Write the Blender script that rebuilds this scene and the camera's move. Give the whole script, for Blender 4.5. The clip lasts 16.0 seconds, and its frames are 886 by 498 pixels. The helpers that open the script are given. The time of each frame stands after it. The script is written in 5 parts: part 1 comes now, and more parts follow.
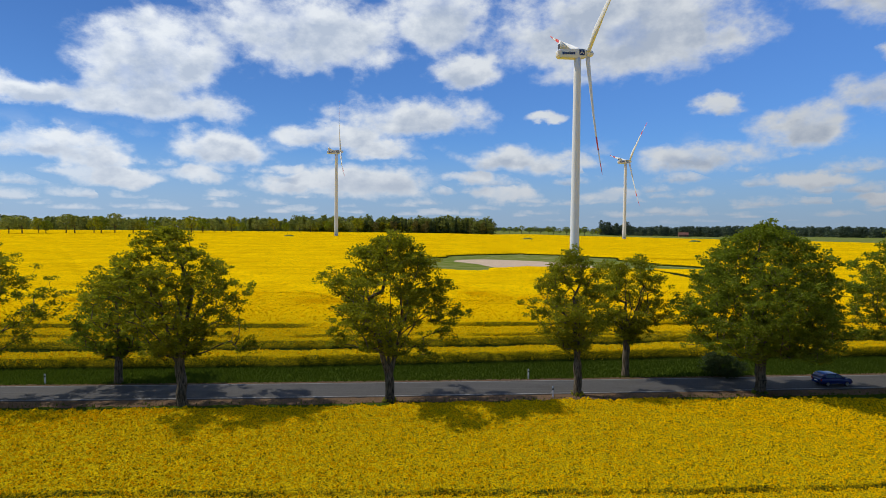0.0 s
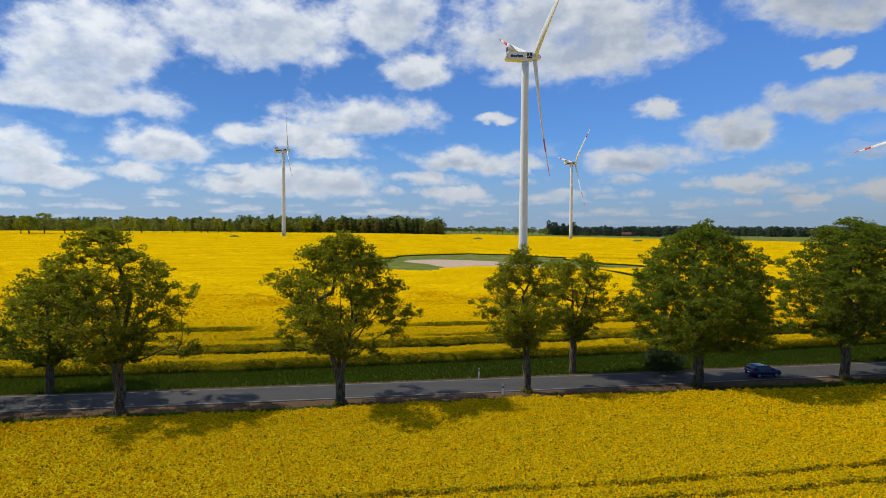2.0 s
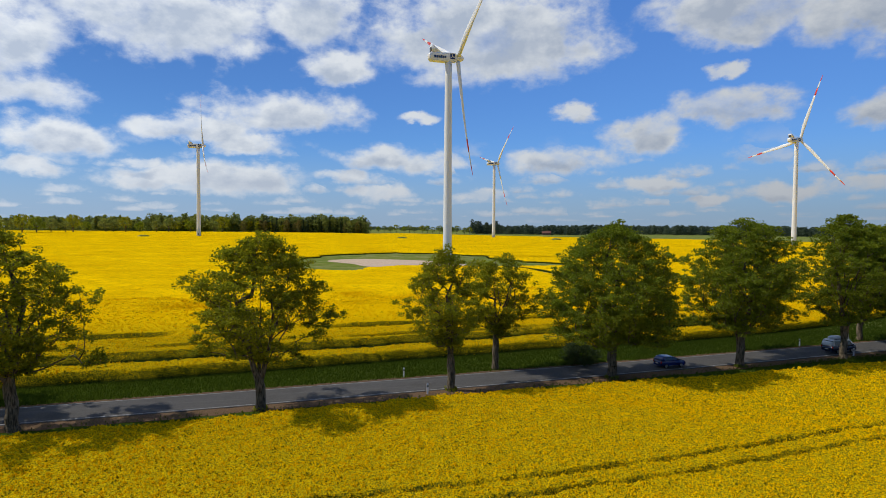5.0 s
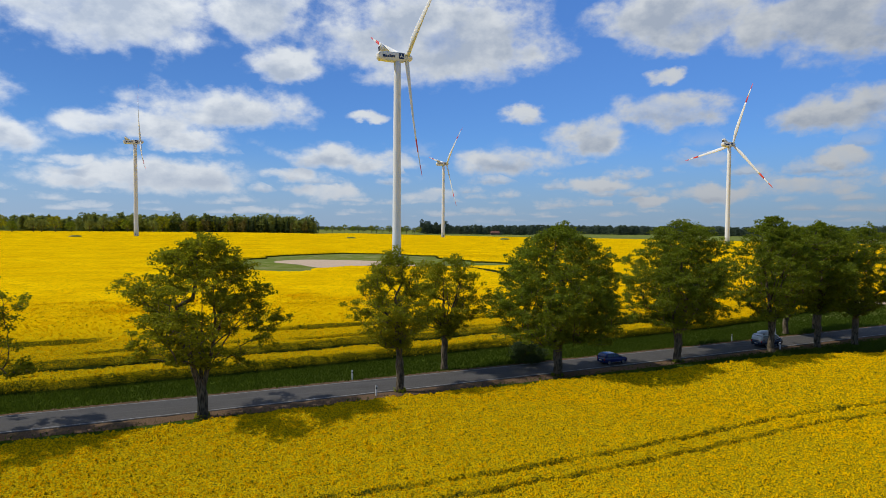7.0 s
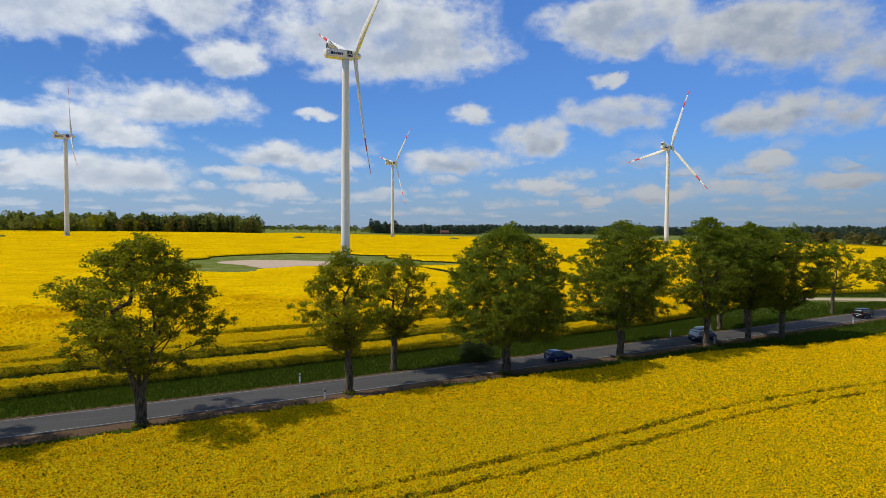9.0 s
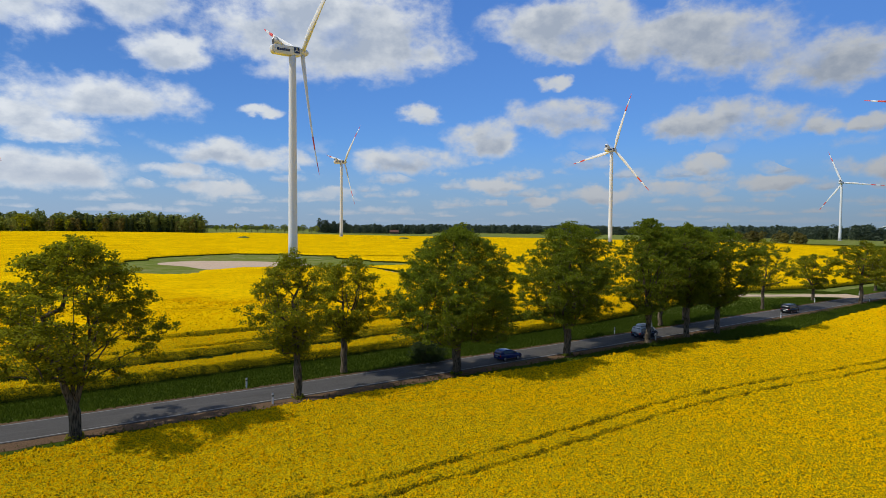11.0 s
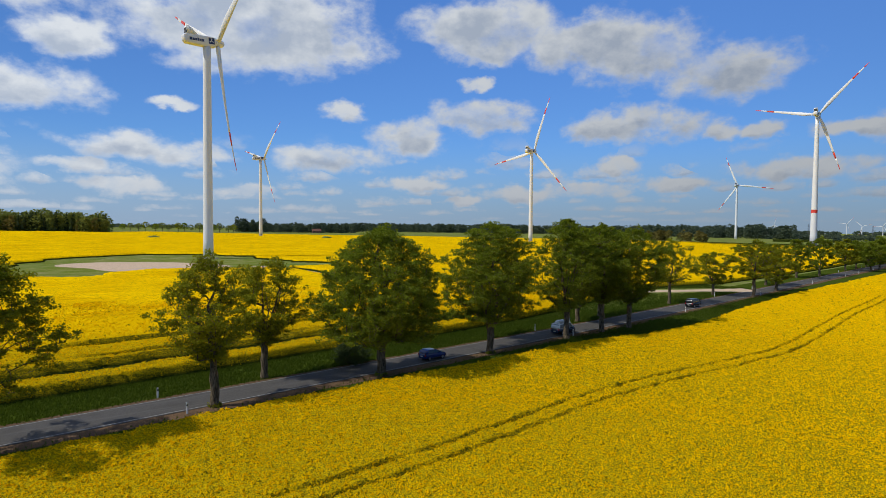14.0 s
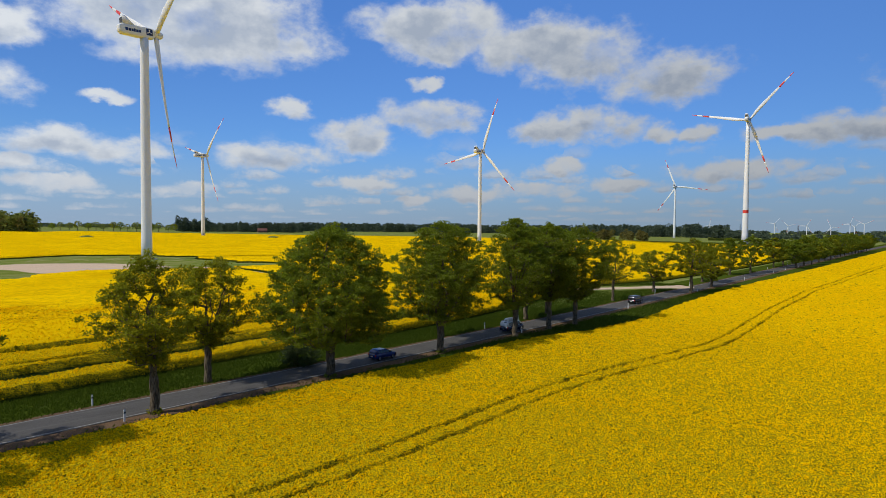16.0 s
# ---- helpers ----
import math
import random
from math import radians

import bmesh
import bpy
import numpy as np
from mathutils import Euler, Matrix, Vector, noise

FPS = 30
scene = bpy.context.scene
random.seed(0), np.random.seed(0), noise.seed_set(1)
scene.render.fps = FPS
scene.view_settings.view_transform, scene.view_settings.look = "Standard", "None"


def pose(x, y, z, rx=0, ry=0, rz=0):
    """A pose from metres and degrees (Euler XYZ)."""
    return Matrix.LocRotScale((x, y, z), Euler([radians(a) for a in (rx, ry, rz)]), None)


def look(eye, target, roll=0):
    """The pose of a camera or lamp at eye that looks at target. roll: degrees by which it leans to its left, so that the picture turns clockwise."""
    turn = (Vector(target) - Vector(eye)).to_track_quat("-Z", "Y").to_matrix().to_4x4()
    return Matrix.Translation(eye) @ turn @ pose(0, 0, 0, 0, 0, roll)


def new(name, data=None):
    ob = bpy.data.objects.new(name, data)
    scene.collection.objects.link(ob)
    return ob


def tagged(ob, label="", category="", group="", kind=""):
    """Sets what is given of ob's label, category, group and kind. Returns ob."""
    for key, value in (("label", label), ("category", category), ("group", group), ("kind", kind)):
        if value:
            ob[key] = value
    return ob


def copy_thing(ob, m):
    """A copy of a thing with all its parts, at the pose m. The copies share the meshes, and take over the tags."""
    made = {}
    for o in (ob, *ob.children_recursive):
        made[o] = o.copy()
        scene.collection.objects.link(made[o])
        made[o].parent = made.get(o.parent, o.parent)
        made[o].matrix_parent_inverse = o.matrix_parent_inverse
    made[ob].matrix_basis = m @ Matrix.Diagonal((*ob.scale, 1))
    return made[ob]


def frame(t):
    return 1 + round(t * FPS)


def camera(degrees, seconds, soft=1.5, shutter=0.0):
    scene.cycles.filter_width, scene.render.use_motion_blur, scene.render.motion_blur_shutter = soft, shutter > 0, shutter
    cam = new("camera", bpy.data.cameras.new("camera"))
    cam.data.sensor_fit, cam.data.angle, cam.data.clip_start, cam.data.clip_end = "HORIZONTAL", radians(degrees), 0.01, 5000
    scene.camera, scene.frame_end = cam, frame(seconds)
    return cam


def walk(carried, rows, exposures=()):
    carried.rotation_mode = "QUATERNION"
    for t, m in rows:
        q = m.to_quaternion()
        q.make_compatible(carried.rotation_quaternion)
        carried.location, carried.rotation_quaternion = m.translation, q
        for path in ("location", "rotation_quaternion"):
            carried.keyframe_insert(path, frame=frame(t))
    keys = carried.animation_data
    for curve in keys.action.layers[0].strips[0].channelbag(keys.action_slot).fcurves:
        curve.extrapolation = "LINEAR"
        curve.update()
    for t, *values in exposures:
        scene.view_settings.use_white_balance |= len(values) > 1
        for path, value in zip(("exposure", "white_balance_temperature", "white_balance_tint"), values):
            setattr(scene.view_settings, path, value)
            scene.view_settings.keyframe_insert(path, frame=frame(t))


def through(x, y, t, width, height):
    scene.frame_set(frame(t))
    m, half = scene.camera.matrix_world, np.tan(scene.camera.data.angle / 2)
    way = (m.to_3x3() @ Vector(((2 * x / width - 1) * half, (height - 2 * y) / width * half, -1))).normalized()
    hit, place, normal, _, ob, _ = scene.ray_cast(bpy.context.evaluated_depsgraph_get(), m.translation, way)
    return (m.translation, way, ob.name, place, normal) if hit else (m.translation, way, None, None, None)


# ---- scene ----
cam = camera(76.67, 16.0, soft=0.55)
# A drone that hovers at 18 m and turns to the right: seconds, x, y, z, heading to the right of +y, pitch, roll.
ROWS = [
    (0.0, 0.00, -0.00, 18.30, 0.00, -2.10, 0.47),
    (0.5, -0.02, -0.02, 18.31, 1.30, -2.07, 0.46),
    (1.0, -0.03, -0.03, 18.32, 2.53, -2.06, 0.44),
    (1.5, -0.04, -0.05, 18.32, 3.82, -2.05, 0.43),
    (2.0, -0.05, -0.06, 18.33, 5.08, -2.05, 0.42),
    (2.5, -0.05, -0.08, 18.34, 6.36, -2.06, 0.40),
    (3.0, -0.05, -0.11, 18.36, 7.66, -2.07, 0.39),
    (3.5, -0.04, -0.13, 18.38, 8.94, -2.09, 0.38),
    (4.0, -0.03, -0.14, 18.40, 10.19, -2.11, 0.37),
    (6.5, 0.12, -0.28, 18.61, 16.63, -2.09, 0.40),
    (7.0, 0.13, -0.29, 18.63, 17.90, -2.09, 0.39),
    (7.5, 0.14, -0.31, 18.66, 19.21, -2.09, 0.39),
    (8.0, 0.14, -0.33, 18.70, 20.51, -2.11, 0.41),
    (8.5, 0.13, -0.34, 18.73, 21.79, -2.12, 0.43),
    (9.0, 0.12, -0.35, 18.76, 23.06, -2.11, 0.44),
    (11.5, 0.01, -0.40, 19.00, 29.49, -2.13, 0.43),
    (12.0, 0.01, -0.40, 19.03, 30.79, -2.14, 0.43),
    (12.5, 0.01, -0.40, 19.08, 32.06, -2.16, 0.45),
    (13.0, 0.02, -0.39, 19.12, 33.35, -2.19, 0.48),
    (13.5, 0.03, -0.37, 19.15, 34.62, -2.19, 0.48),
    (14.0, 0.03, -0.36, 19.17, 35.92, -2.18, 0.47),
    (14.5, 0.02, -0.35, 19.18, 37.19, -2.18, 0.47),
    (15.0, 0.01, -0.33, 19.17, 38.47, -2.18, 0.47),
    (15.5, 0.00, -0.32, 19.15, 39.74, -2.18, 0.48),
    (16.0, -0.02, -0.32, 19.12, 41.08, -2.19, 0.47),
]


def aim(x, y, z, heading, pitch, roll):
    a, p = radians(heading), radians(pitch)
    way = Vector((math.sin(a) * math.cos(p), math.cos(a) * math.cos(p), math.sin(p)))
    eye = Vector((x, y, z))
    return look(eye, eye + way, roll)


walk(cam, [(t, aim(*rest)) for t, *rest in ROWS])
scene.view_settings.exposure = 0.0

# ---- light ----
SUN_FROM, SUN_UP = -72.0, 46.0  # heading the sun stands at (right of +y) and its height, degrees
a, e = radians(SUN_FROM), radians(SUN_UP)
sun_at = Vector((math.sin(a) * math.cos(e), math.cos(a) * math.cos(e), math.sin(e)))


def nodes_of(tree):
    tree.nodes.clear()
    return tree.nodes, tree.links


def maths(tree, kind, a, b=None, c=None, clamp=False):
    n = tree.nodes.new("ShaderNodeMath")
    n.operation, n.use_clamp = kind, clamp
    for i, v in enumerate((a, b, c)):
        if v is None:
            continue
        if isinstance(v, (int, float)):
            n.inputs[i].default_value = v
        else:
            tree.links.new(v, n.inputs[i])
    return n.outputs[0]


def span(tree, v, a, b, c=0.0, d=1.0, kind="SMOOTHSTEP"):
    n = tree.nodes.new("ShaderNodeMapRange")
    n.interpolation_type = kind
    for i, q in enumerate((v, a, b, c, d)):
        if isinstance(q, (int, float)):
            n.inputs[i].default_value = q
        else:
            tree.links.new(q, n.inputs[i])
    return n.outputs[0]


def blend(tree, f, a, b, kind="MIX"):
    n = tree.nodes.new("ShaderNodeMix")
    n.data_type, n.blend_type = "RGBA", kind
    for i, q in ((0, f), (6, a), (7, b)):
        if isinstance(q, (int, float)):
            n.inputs[i].default_value = q
        elif isinstance(q, tuple):
            n.inputs[i].default_value = (*q, 1)
        else:
            tree.links.new(q, n.inputs[i])
    return n.outputs[2]


def grain(tree, where, scale, detail=4.0, rough=0.6, warp=0.0):
    n = tree.nodes.new("ShaderNodeTexNoise")
    n.inputs["Scale"].default_value, n.inputs["Detail"].default_value = scale, detail
    n.inputs["Roughness"].default_value, n.inputs["Distortion"].default_value = rough, warp
    if where is not None:
        tree.links.new(where, n.inputs["Vector"])
    return n.outputs["Fac"]


def vec(tree, kind, a, b=None, c=None):
    n = tree.nodes.new("ShaderNodeVectorMath")
    n.operation = kind
    for i, v in enumerate((a, b, c)):
        if v is None:
            continue
        if isinstance(v, tuple):
            n.inputs[i].default_value = v
        else:
            tree.links.new(v, n.inputs[i])
    return n.outputs["Value"] if kind in ("LENGTH", "DOT_PRODUCT") else n.outputs[0]


CLOUDS = []


def cloud(heading, up, half_width, half_height):
    CLOUDS.append((heading, up, half_width * 1.02, half_height * 1.06))


# The cumulus over the field: heading, height over the horizon and half sizes, degrees.
cloud(-27.3, 14.4, 6.7, 3.8); cloud(-27.4, 11.0, 7.5, 1.5); cloud(-14.0, 18.4, 9.9, 3.4); cloud(2.4, 15.5, 4.1, 1.7)
cloud(17.1, 18.7, 13.0, 4.2); cloud(-1.0, 20.3, 5.3, 2.9); cloud(40.4, 17.6, 4.9, 1.4); cloud(-2.9, 11.2, 7.4, 2.0)
cloud(-11.4, 9.1, 5.6, 1.3); cloud(-6.0, 8.0, 3.4, 1.0); cloud(-21.8, 7.4, 4.6, 1.6); cloud(-31.7, 5.9, 2.3, 1.1)
cloud(10.5, 10.8, 2.0, 0.5); cloud(26.0, 11.5, 2.5, 0.9); cloud(6.5, 6.9, 5.0, 1.3); cloud(11.1, 6.5, 3.4, 1.3)
cloud(23.7, 6.7, 5.2, 1.5); cloud(-7.7, 4.7, 7.0, 1.7); cloud(-15.1, 4.5, 3.5, 1.1); cloud(-29.5, 4.3, 3.5, 0.8)
cloud(-23.6, 5.1, 3.9, 0.8); cloud(-16.1, 5.9, 2.2, 0.6); cloud(2.5, 5.0, 2.9, 0.8); cloud(6.0, 3.4, 3.5, 0.8)
cloud(16.7, 3.2, 3.3, 0.7); cloud(39.9, 11.1, 5.5, 1.6); cloud(32.2, 9.1, 3.8, 1.8)
cloud(50.5, 17.6, 7.6, 2.6); cloud(40.2, 19.4, 7.2, 2.5); cloud(50.7, 9.6, 3.8, 1.4)
cloud(39.6, 14.4, 1.7, 0.7); cloud(53.2, 6.1, 2.2, 0.9); cloud(33.4, 4.2, 3.3, 0.8)
cloud(50.0, 3.8, 4.1, 0.8); cloud(37.6, 2.8, 2.2, 0.6); cloud(62.6, 14.4, 6.0, 2.3); cloud(54.8, 16.3, 6.7, 2.7)
cloud(54.5, 9.8, 6.9, 1.6); cloud(62.7, 9.0, 2.0, 0.9); cloud(65.8, 9.0, 1.7, 0.8); cloud(71.8, 8.7, 2.8, 0.8)
cloud(68.4, 5.4, 4.6, 1.0); cloud(58.6, 4.3, 3.3, 0.8)
cloud(43.7, 3.3, 3.4, 0.8); cloud(77.0, 8.6, 5.0, 1.4); cloud(-36.0, 11.0, 4.5, 1.1); cloud(-35.0, 7.0, 5.2, 1.2); cloud(84.0, 12.0, 6.0, 2.0)
for k in range(26):  # the same sky goes on all round and overhead
    cloud(random.uniform(92, 318), random.uniform(5, 32), random.uniform(4, 11), random.uniform(1.2, 3.6))
for k in range(9):
    cloud(random.uniform(-40, 90), random.uniform(27, 45), random.uniform(6, 12), random.uniform(2.5, 4.5))

# unseen clouds high overhead, added to brighten the shadows with more fill
for k in range(16):
    cloud(random.uniform(-40, 318), random.uniform(42, 78), random.uniform(14, 34), random.uniform(4.0, 8.0))

world = bpy.data.worlds.new("sky")
scene.world = world
world.use_nodes = True
wt = world.node_tree
wn, wl = nodes_of(wt)
gen = wn.new("ShaderNodeTexCoord").outputs["Generated"]
sky = wn.new("ShaderNodeTexSky")
sky.sky_type, sky.sun_disc = "NISHITA", False
sky.sun_elevation, sky.sun_rotation = radians(SUN_UP), radians(-SUN_FROM)
sky.altitude, sky.air_density, sky.dust_density, sky.ozone_density = 50, 1.0, 0.1, 3.0
sep = wn.new("ShaderNodeSeparateXYZ")
wl.new(gen, sep.inputs[0])
heading = maths(wt, "MULTIPLY", maths(wt, "ARCTAN2", sep.outputs[0], sep.outputs[1]), 180 / math.pi)
heading = maths(wt, "ADD", heading, maths(wt, "MULTIPLY", maths(wt, "LESS_THAN", heading, -42.0), 360.0))
height = maths(wt, "MULTIPLY", maths(wt, "ARCSINE", sep.outputs[2]), 180 / math.pi)
place = wn.new("ShaderNodeCombineXYZ")
wl.new(heading, place.inputs[0])
wl.new(height, place.inputs[1])
# ragged edges: the lookup wanders with noise of two sizes, more sideways than up
stretch = vec(wt, "MULTIPLY", gen, (1.0, 1.0, 1.5))


def drift(scale, detail, wide, high):
    n = wn.new("ShaderNodeTexNoise")
    n.inputs["Scale"].default_value, n.inputs["Detail"].default_value, n.inputs["Roughness"].default_value = scale, detail, 0.6
    wl.new(stretch, n.inputs["Vector"])
    return vec(wt, "MULTIPLY", vec(wt, "SUBTRACT", n.outputs["Color"], (0.5, 0.5, 0.5)), (wide, high, 0.0))


wander = vec(wt, "ADD", drift(8.0, 3.0, 5.0, 2.2), drift(22.0, 5.0, 2.8, 1.8))
fine = grain(wt, stretch, 17.0, 8.0, 0.58)
soft_noise = grain(wt, stretch, 9.0, 5.0, 0.55)


def cover(lift):
    """How deep inside a cloud a direction lies, raised by some degrees."""
    spot = vec(wt, "ADD", vec(wt, "ADD", place.outputs[0], wander), (0.0, lift, 0.0))
    least = None
    for a, e, w, h in CLOUDS:
        d = vec(wt, "LENGTH", vec(wt, "MULTIPLY_ADD", spot, (1 / w, 1 / h, 0.0), (-a / w, -e / h, 0.0)))
        least = d if least is None else maths(wt, "SMOOTH_MIN", least, d, 0.3)
    return maths(wt, "SUBTRACT", 1.15, least)


# rows of small flat-based cumulus far off over the horizon: each cell holds one puff, domed above and flat below
def small_clouds(wide, rows, low, shift):
    up = maths(wt, "ADD", maths(wt, "MAXIMUM", height, 0.0), low)
    spot = wn.new("ShaderNodeCombineXYZ")
    wl.new(maths(wt, "MULTIPLY_ADD", heading, wide, shift), spot.inputs[0])
    wl.new(maths(wt, "MULTIPLY", maths(wt, "LOGARITHM", up, 2.718), rows), spot.inputs[1])
    puff = vec(wt, "ADD", spot.outputs[0], vec(wt, "MULTIPLY", wander, (0.10, 0.20, 0.0)))
    cell = wn.new("ShaderNodeTexVoronoi")
    cell.voronoi_dimensions = "2D"
    cell.feature, cell.inputs["Scale"].default_value, cell.inputs["Randomness"].default_value = "F1", 1.0, 0.9
    wl.new(puff, cell.inputs["Vector"])
    pick, rel = wn.new("ShaderNodeSeparateColor"), wn.new("ShaderNodeSeparateXYZ")
    wl.new(cell.outputs["Color"], pick.inputs[0])
    wl.new(vec(wt, "SUBTRACT", puff, cell.outputs["Position"]), rel.inputs[0])
    side, tall = rel.outputs[0], rel.outputs[1]
    below = maths(wt, "MULTIPLY", maths(wt, "MINIMUM", tall, 0.0), 1.7)
    tall = maths(wt, "ADD", tall, below)
    dist = maths(wt, "SQRT", maths(wt, "ADD", maths(wt, "MULTIPLY", side, side), maths(wt, "MULTIPLY", tall, tall)))
    size = maths(wt, "MULTIPLY_ADD", pick.outputs[0], 0.42, 0.05)
    return maths(wt, "SUBTRACT", size, dist), tall


far_band = maths(wt, "MULTIPLY", span(wt, height, 0.3, 1.4), span(wt, height, 10.0, 5.0))
deep = cover(0.0)
over = cover(1.1)
jag = maths(wt, "MULTIPLY", maths(wt, "SUBTRACT", fine, 0.5), 1.5)
puffs = grain(wt, stretch, 46.0, 6.0, 0.6)
jag_small = maths(wt, "ADD", maths(wt, "MULTIPLY", jag, 0.35), maths(wt, "MULTIPLY", maths(wt, "SUBTRACT", puffs, 0.5), 0.9))
edge = maths(wt, "ADD", deep, jag)
far_cover, far_shade = None, None
for wide, rows, low, shift in ((0.16, 2.4, 1.2, 0.0), (0.24, 2.8, 0.9, 3.7)):
    inside, tall = small_clouds(wide, rows, low, shift)
    body = maths(wt, "MULTIPLY", span(wt, maths(wt, "ADD", inside, jag_small), -0.12, 0.36), far_band)
    dark = maths(wt, "MULTIPLY", span(wt, maths(wt, "ADD", tall, maths(wt, "MULTIPLY", jag_small, 0.8)), 0.16, -0.22), body)
    far_shade = dark if far_cover is None else maths(wt, "ADD", maths(wt, "MULTIPLY", far_shade, maths(wt, "SUBTRACT", 1.0, body)), dark)
    far_cover = body if far_cover is None else maths(wt, "MAXIMUM", far_cover, body)
big = span(wt, edge, -0.05, 0.62)
mask = maths(wt, "MAXIMUM", big, maths(wt, "MULTIPLY", far_cover, 0.76))
thin = maths(wt, "MULTIPLY", mask, span(wt, maths(wt, "MULTIPLY_ADD", fine, 0.5, maths(wt, "MULTIPLY", soft_noise, 0.5)), 0.34, 0.52, 0.62, 0.99))
roof = maths(wt, "ADD", over, maths(wt, "MULTIPLY", maths(wt, "SUBTRACT", soft_noise, 0.5), 1.6))
shade = maths(wt, "MULTIPLY", span(wt, roof, 0.0, 0.85), span(wt, edge, 0.0, 0.9, 0.3, 0.8))
shade = maths(wt, "MAXIMUM", maths(wt, "MULTIPLY", shade, big), maths(wt, "MULTIPLY", far_shade, maths(wt, "SUBTRACT", 1.0, big)))
# billows: lit towards the sun, shaded away from it
bulge = grain(wt, stretch, 13.0, 6.0, 0.58)
behind = grain(wt, vec(wt, "ADD", stretch, tuple(sun_at * 0.022)), 13.0, 6.0, 0.58)
relief = maths(wt, "MULTIPLY", maths(wt, "SUBTRACT", bulge, behind), 2.6)
shade = maths(wt, "SUBTRACT", shade, maths(wt, "MULTIPLY", relief, span(wt, shade, 0.0, 0.3, 0.4, 1.0)), clamp=True)
white = blend(wt, shade, (0.92, 0.975, 1.04), (0.55, 0.64, 0.79))
grey_far = blend(wt, span(wt, height, 7.0, 0.5, 0.0, 0.65), white, (0.66, 0.73, 0.84))
tint = blend(wt, 1.0, sky.outputs[0], (0.54, 0.88, 1.38), "MULTIPLY")
haze = blend(wt, span(wt, height, 9.0, 0.0, 0.0, 0.75), tint, (3.7, 4.9, 7.2))
SKY_GAIN, CLOUD_GAIN = 0.074, 0.705
sky_bg, cloud_bg = wn.new("ShaderNodeBackground"), wn.new("ShaderNodeBackground")
wl.new(haze, sky_bg.inputs[0])
wl.new(grey_far, cloud_bg.inputs[0])
# air and cloud scatter more light towards the sun than away from it
sunward = vec(wt, "DOT_PRODUCT", gen, tuple(sun_at))
wl.new(maths(wt, "MULTIPLY", span(wt, sunward, -0.5, 0.75, 0.74, 1.28, "LINEAR"), SKY_GAIN), sky_bg.inputs[1])
wl.new(maths(wt, "MULTIPLY", span(wt, sunward, -0.5, 0.75, 0.64, 1.30, "LINEAR"), CLOUD_GAIN), cloud_bg.inputs[1])
mix = wn.new("ShaderNodeMixShader")
wl.new(thin, mix.inputs[0])
wl.new(sky_bg.outputs[0], mix.inputs[1])
wl.new(cloud_bg.outputs[0], mix.inputs[2])
wout = wn.new("ShaderNodeOutputWorld")
wl.new(mix.outputs[0], wout.inputs[0])

sun = new("sun", bpy.data.lights.new("sun", "SUN"))
sun.data.energy, sun.data.angle, sun.data.color = 3.15, radians(0.6), (1.0, 0.95, 0.86)
sun.matrix_world = look(sun_at * 200, (0, 0, 0))


# ---- materials ----
def material(name, rough=0.8, metal=0.0, spec=0.3):
    m = bpy.data.materials.new(name)
    m.use_nodes = True
    t = m.node_tree
    b = t.nodes["Principled BSDF"]
    b.inputs["Roughness"].default_value, b.inputs["Metallic"].default_value = rough, metal
    b.inputs["Specular IOR Level"].default_value = spec
    return m, t, b


def here(t):
    return t.nodes.new("ShaderNodeNewGeometry").outputs["Position"]


def paint(name, colour, rough=0.5, metal=0.0, spec=0.5, dirt=0.12, scale=3.0, bump=0.0):
    """A plain surface with slight dirt at two scales."""
    m, t, b = material(name, rough, metal, spec)
    o = t.nodes.new("ShaderNodeTexCoord").outputs["Object"]
    n = maths(t, "MULTIPLY", maths(t, "ADD", grain(t, o, scale), grain(t, o, scale * 7)), 0.5)
    dark = tuple(c * (1 - 2.2 * dirt) for c in colour)
    t.links.new(blend(t, span(t, n, 0.3, 0.62), dark, colour), b.inputs["Base Color"])
    t.links.new(span(t, n, 0.3, 0.7, min(1, rough + 0.12), max(0.02, rough - 0.08)), b.inputs["Roughness"])
    if bump:
        k = t.nodes.new("ShaderNodeBump")
        k.inputs["Strength"].default_value, k.inputs["Distance"].default_value = bump, 0.02
        t.links.new(n, k.inputs["Height"])
        t.links.new(k.outputs[0], b.inputs["Normal"])
    return m


def bumped(t, b, height, strength, distance):
    k = t.nodes.new("ShaderNodeBump")
    k.inputs["Strength"].default_value, k.inputs["Distance"].default_value = strength, distance
    t.links.new(height, k.inputs["Height"])
    t.links.new(k.outputs[0], b.inputs["Normal"])


